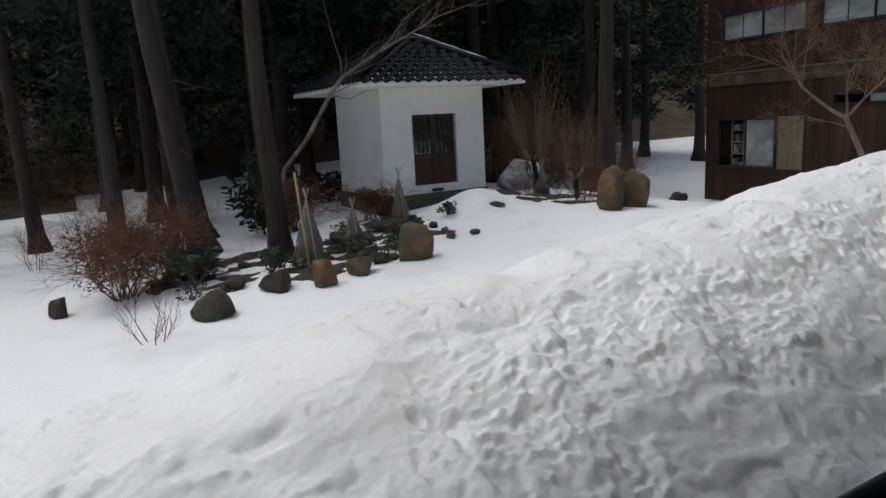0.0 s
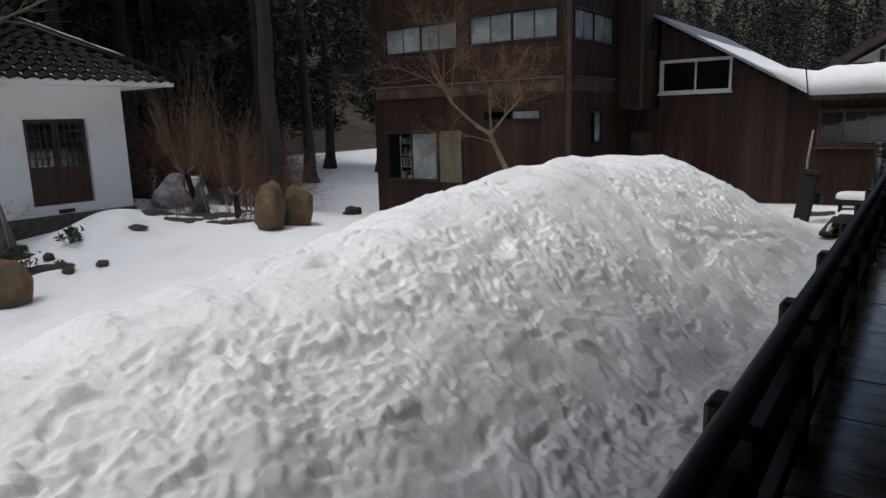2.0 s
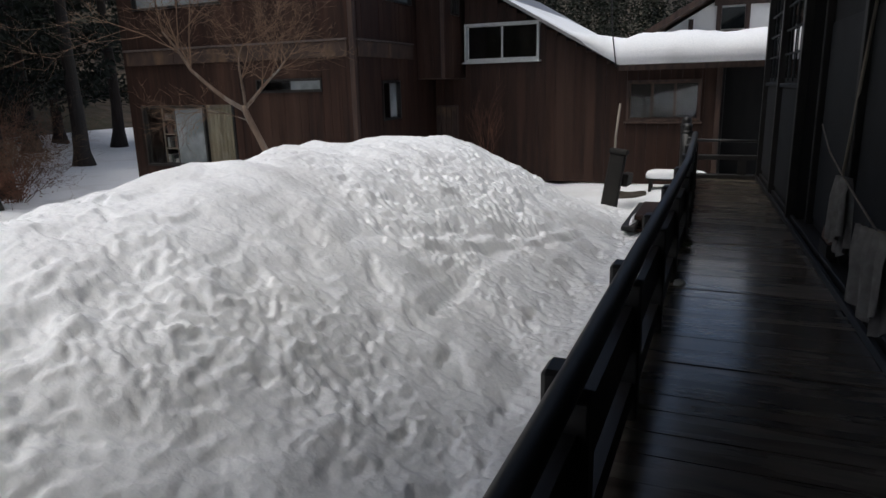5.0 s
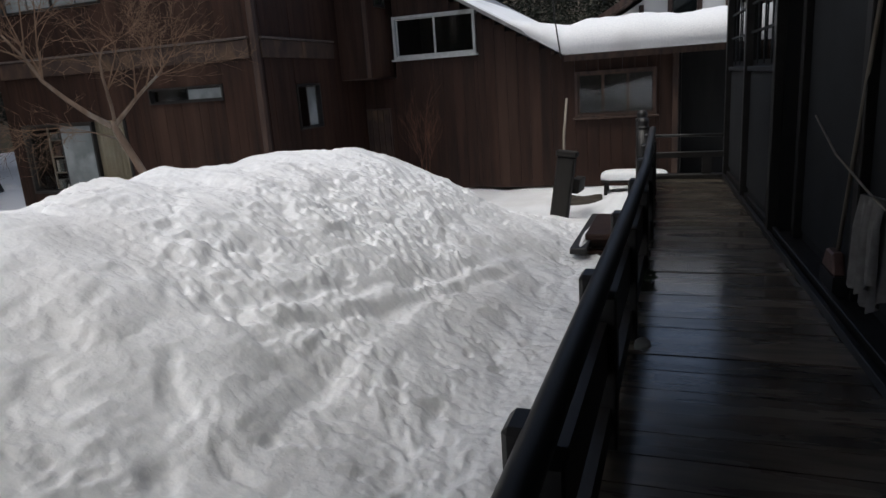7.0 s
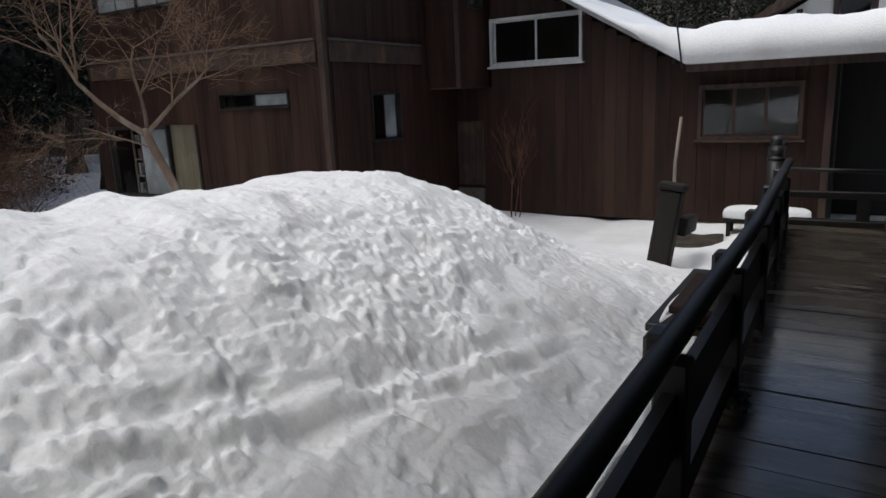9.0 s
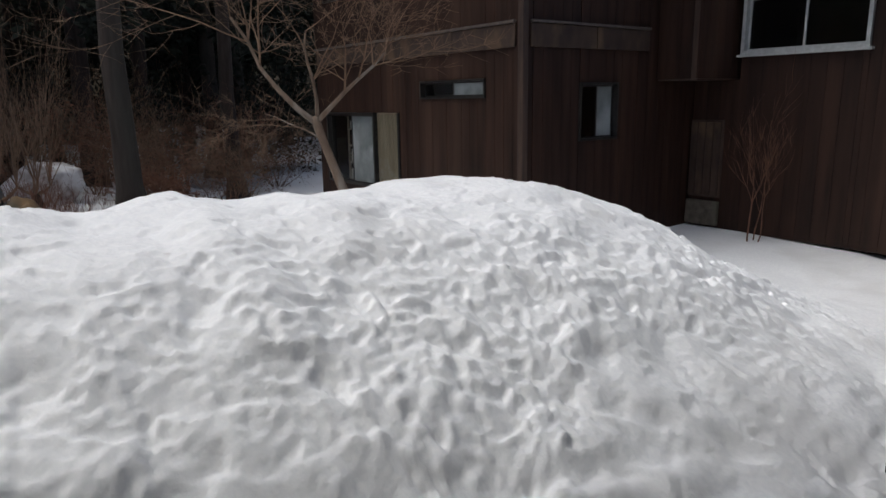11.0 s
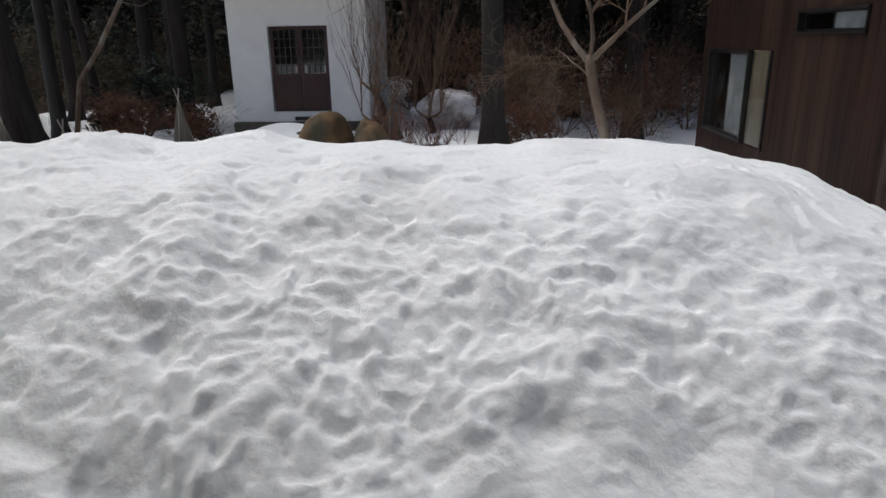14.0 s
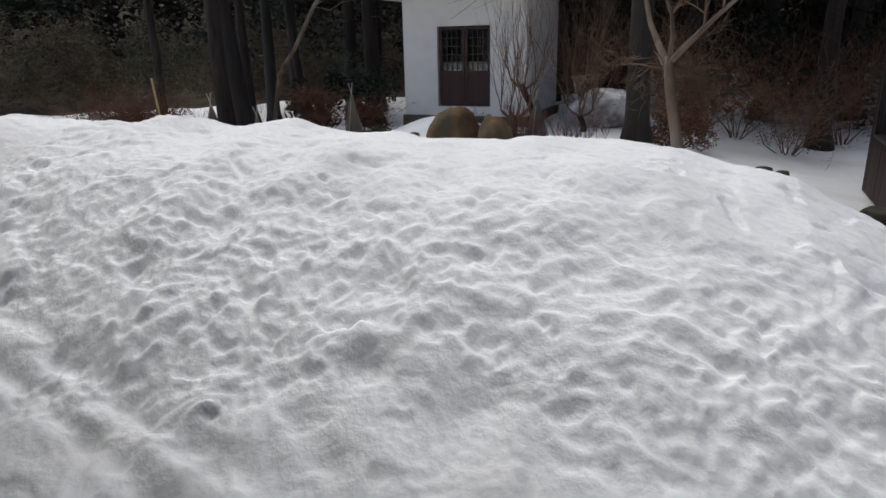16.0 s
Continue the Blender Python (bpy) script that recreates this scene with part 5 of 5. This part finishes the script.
soil_bed(3.3, 10.6, 3.1, 2.0, 51, "patches of dark leaf-strewn soil showing through thin snow")
soil_bed(9.1, 11.0, 1.7, 1.5, 55, "patches of dark soil under the bare shrubs")
random.seed(93)
for k in range(9):
    x, y = random.uniform(7.7, 10.4), random.uniform(9.7, 12.2)
    vase_shrub((x, y), random.uniform(0.35, 0.6), 6, 540 + k, "low reddish twigs under the bare shrubs", 0.7, 2, M_RUST, 0.007, (4, 3), group="low twigs under shrubs")
random.seed(92)
for k in range(14):
    x, y = random.uniform(-5.5, 3.0), random.uniform(14.0, 19.5)
    vase_shrub((x, y), random.uniform(0.5, 1.0), 5, 500 + k, "thin leafless stems standing in open snow", 0.4, 2, random.choice([M_TWIG, M_RUST]), 0.009, (4, 3), group="stems in the snowfield")
random.seed(91)
for k in range(16):
    x, y = random.uniform(0.9, 5.9), random.uniform(8.9, 12.0)
    s = random.uniform(0.12, 0.3)
    evergreen_bush((x, y), (s, s, s * 1.2), 90, 300 + k, "low evergreen sprig in the thawed garden bed", random.choice([M_LEAF, M_RUST, M_LEAF]), 0.045)
for k in range(12):
    x, y = random.uniform(1.5, 14), random.uniform(13.5, 19)
    if x > 9.5 or (x > 5 and y < 16.5):
        continue
    evergreen_bush((x, y), (0.7, 0.7, random.uniform(0.8, 1.6)), 700, 330 + k, "dark evergreen undergrowth among the cedars", M_NEEDLE, 0.1)

# soil-coloured sheet that paints the dark depth of the hole in the snow
hx, hy = np.meshgrid(np.arange(14.3, 16.95, 0.05), np.arange(1.45, 2.4, 0.05))
hz = snow_height(hx, hy) * 0 - 0.53 + 0.04 * perlin(hx * 4, hy * 4, 61)
n0, n1 = hx.shape
idx = np.arange(n0 * n1).reshape(n0, n1)
pit_sheet = mesh_ob("thawed_ground", np.stack([hx, hy, hz], -1).reshape(-1, 3), [tuple(q) for q in np.stack([idx[:-1, :-1], idx[:-1, 1:], idx[1:, 1:], idx[1:, :-1]], -1).reshape(-1, 4).tolist()], M_SOIL, None, True)
tagged(pit_sheet, "dark sheet laid in the snow hollow beside the passage to darken it", "soil", kind="structure")

# ---- small things by the veranda ----
post = thing("leaning_post", "weathered square wooden post leaning in the snow", "post", (14.5, 1.95, -0.5))
m = pose(0, 0, 0, 8, 4, 0)
part("shaft", add_box(bmesh.new(), -0.10, 0.10, -0.12, 0.12, -0.2, 0.92, 0.02, m), M_POST, post)
part("cap", add_box(bmesh.new(), -0.12, 0.12, -0.14, 0.14, 0.921, 1.0, 0.015, m), M_POST, post)
part("cross_piece", add_box(bmesh.new(), 0.11, 0.7, -0.2, -0.08, 0.42, 0.62, 0.01, m), M_POST, post)
stick = tube("snow_pole", [(15.6, 2.05, -0.45), (15.58, 2.03, 0.6), (15.55, 1.97, 1.15)], [0.022, 0.02, 0.017], M_PALE, None, 8)
tagged(stick, "slender pale pole standing in the snow", "pole")
step = thing("step_bench", "dark wooden plank step beside the veranda dusted with snow", "step", (12.5, 1.05, 0))
box("plank", -0.9, 0.75, 0.12, 0.28, -0.17, -0.11, M_RAIL, step, 0.008)
box("plank", -0.78, 0.2, -0.16, 0.15, -0.06, 0.0, M_SIDING, step, 0.008)
for k in (-0.7, 0.1, 0.6):
    box("leg", k - 0.05, k + 0.05, -0.15, 0.25, -0.75, -0.171, M_SIDING, step)
for k in (-0.6, 0.05):
    box("bearer", k - 0.04, k + 0.04, -0.14, 0.11, -0.171, -0.061, M_SIDING, step)


def snow_lump(at, size, seed, label):
    bm = bmesh.new()
    bmesh.ops.create_uvsphere(bm, u_segments=24, v_segments=12, radius=1)
    for v in bm.verts:
        k = 1 + 0.35 * noise.noise(v.co * 1.7 + Vector((seed, 0, 0)))
        v.co = Vector((v.co.x * size[0] * k, v.co.y * size[1] * k, max(v.co.z, 0) * size[2] * k))
    ob = part("snow_patch", bm, M_SNOW, None, "", True)
    ob.matrix_world = pose(*at)
    tagged(ob, label, "snow", "bits of snow")


snow_lump((12.15, 1.235, -0.11), (0.45, 0.035, 0.03), 2, "thin strip of snow lying on a plank step")
snow_lump((9.05, 0.52, 0.002), (0.10, 0.045, 0.02), 3, "small bit of snow fallen on the deck")
random.seed(31)
v, f = [], []
leaf_cloud(v, f, (0, 0, 0.05), (0.09, 0.06, 0.05), 60, 0.03)
clump = tagged(mesh_ob("leaf_clump", v, f, M_LEAF), "small clump of dead leaves caught at the railing foot", "leaves")
clump.matrix_world = pose(10.25, 0.55, 0)

broom = thing("broom", "long-handled broom with a faded pink head leaning on the wall", "broom", (9.98, -0.56, 0.05), 3.3)
tube("handle", [(0.02, -0.02, 0.24), (-0.28, -0.08, 1.98)], [0.013, 0.012], M_PALE, broom, 8)
bm = add_box(bmesh.new(), -0.12, 0.16, -0.04, 0.03, 0.14, 0.27, 0.012)
for vv in bm.verts:
    if vv.co.z > 0.2:
        vv.co.x *= 0.55
part("head", bm, M_RED, broom, "faded pink plastic head")
bm = add_box(bmesh.new(), -0.14, 0.18, -0.045, 0.035, 0.0, 0.14)
part("bristles", bm, M_RAIL, broom, "black bristles")


def towel(at, w, h, seed, label):
    random.seed(seed)
    v, f = [], []
    n, m = 14, 12
    for side in (-1, 1):
        for i in range(n + 1):
            for k in range(m + 1):
                u = i / n - 0.5
                drop = k / m
                wave = 0.018 * math.sin(u * 17 + seed) * drop + 0.01 * math.sin(u * 31 + seed * 2)
                hh = h * (1.0 if side < 0 else 0.82) * (1 + 0.08 * math.sin(u * 5 + seed))
                v.append((u * w * (1 - 0.12 * drop), side * (0.008 + 0.02 * min(drop * 3, 1)) + wave, -drop * hh))
    q = (n + 1) * (m + 1)
    for s in (0, 1):
        for i in range(n):
            for k in range(m):
                a = s * q + i * (m + 1) + k
                f.append((a, a + 1, a + m + 2, a + m + 1))
    for i in range(n):
        a, b = i * (m + 1), (i + 1) * (m + 1)
        f.append((a, b, q + b, q + a))
    ob = mesh_ob("towel", v, f, M_CLOTH, None, True)
    ob.matrix_world = pose(*at, 0, 0, 20)
    tagged(ob, label, "towel", "cloths on the line")


LINE = [(10.3, -0.46, 1.12), (9.5, -0.44, 0.97), (8.6, -0.42, 0.90), (7.13, -0.36, 0.865), (6.5, -0.42, 0.95), (5.6, -0.60, 1.25)]
tagged(tube("cloth_line", LINE, [0.006] * 6, M_PALE, None, 6), "sagging cord strung along the veranda wall for cloths", "cord")
towel((8.6, -0.42, 0.905), 0.16, 0.48, 1, "narrow grey cleaning cloth hung over the cord")
towel((7.13, -0.36, 0.87), 0.28, 0.44, 2, "grey-white towel hung over the sagging cord")

bench = thing("low_bench", "low bench against the house wall under a cushion of snow", "bench", (16.75, 1.1, ground_z(16.75, 1.1)))
box("seat", -0.18, 0.18, -0.5, 0.5, 0.16, 0.20, M_POST, bench, 0.005)
for sx in (-0.13, 0.13):
    for sy in (-0.44, 0.44):
        box("leg", sx - 0.025, sx + 0.025, sy - 0.025, sy + 0.025, -0.05, 0.159, M_POST, bench)
bm = bmesh.new()
bmesh.ops.create_uvsphere(bm, u_segments=28, v_segments=16, radius=1)
for v in bm.verts:
    c = Vector([math.copysign(abs(k) ** 0.45, k) for k in v.co])
    v.co = Vector((c.x * 0.2, c.y * 0.53, max(c.z, -0.2) * 0.12 + 0.225 + 0.012 * noise.noise(c * 3)))
cush = part("snow_cushion", bm, M_SNOW, None, "", True)
cush.matrix_world = pose(16.75, 1.1, ground_z(16.75, 1.1))
tagged(cush, "cushion of fresh snow lying on the low bench", "snow")
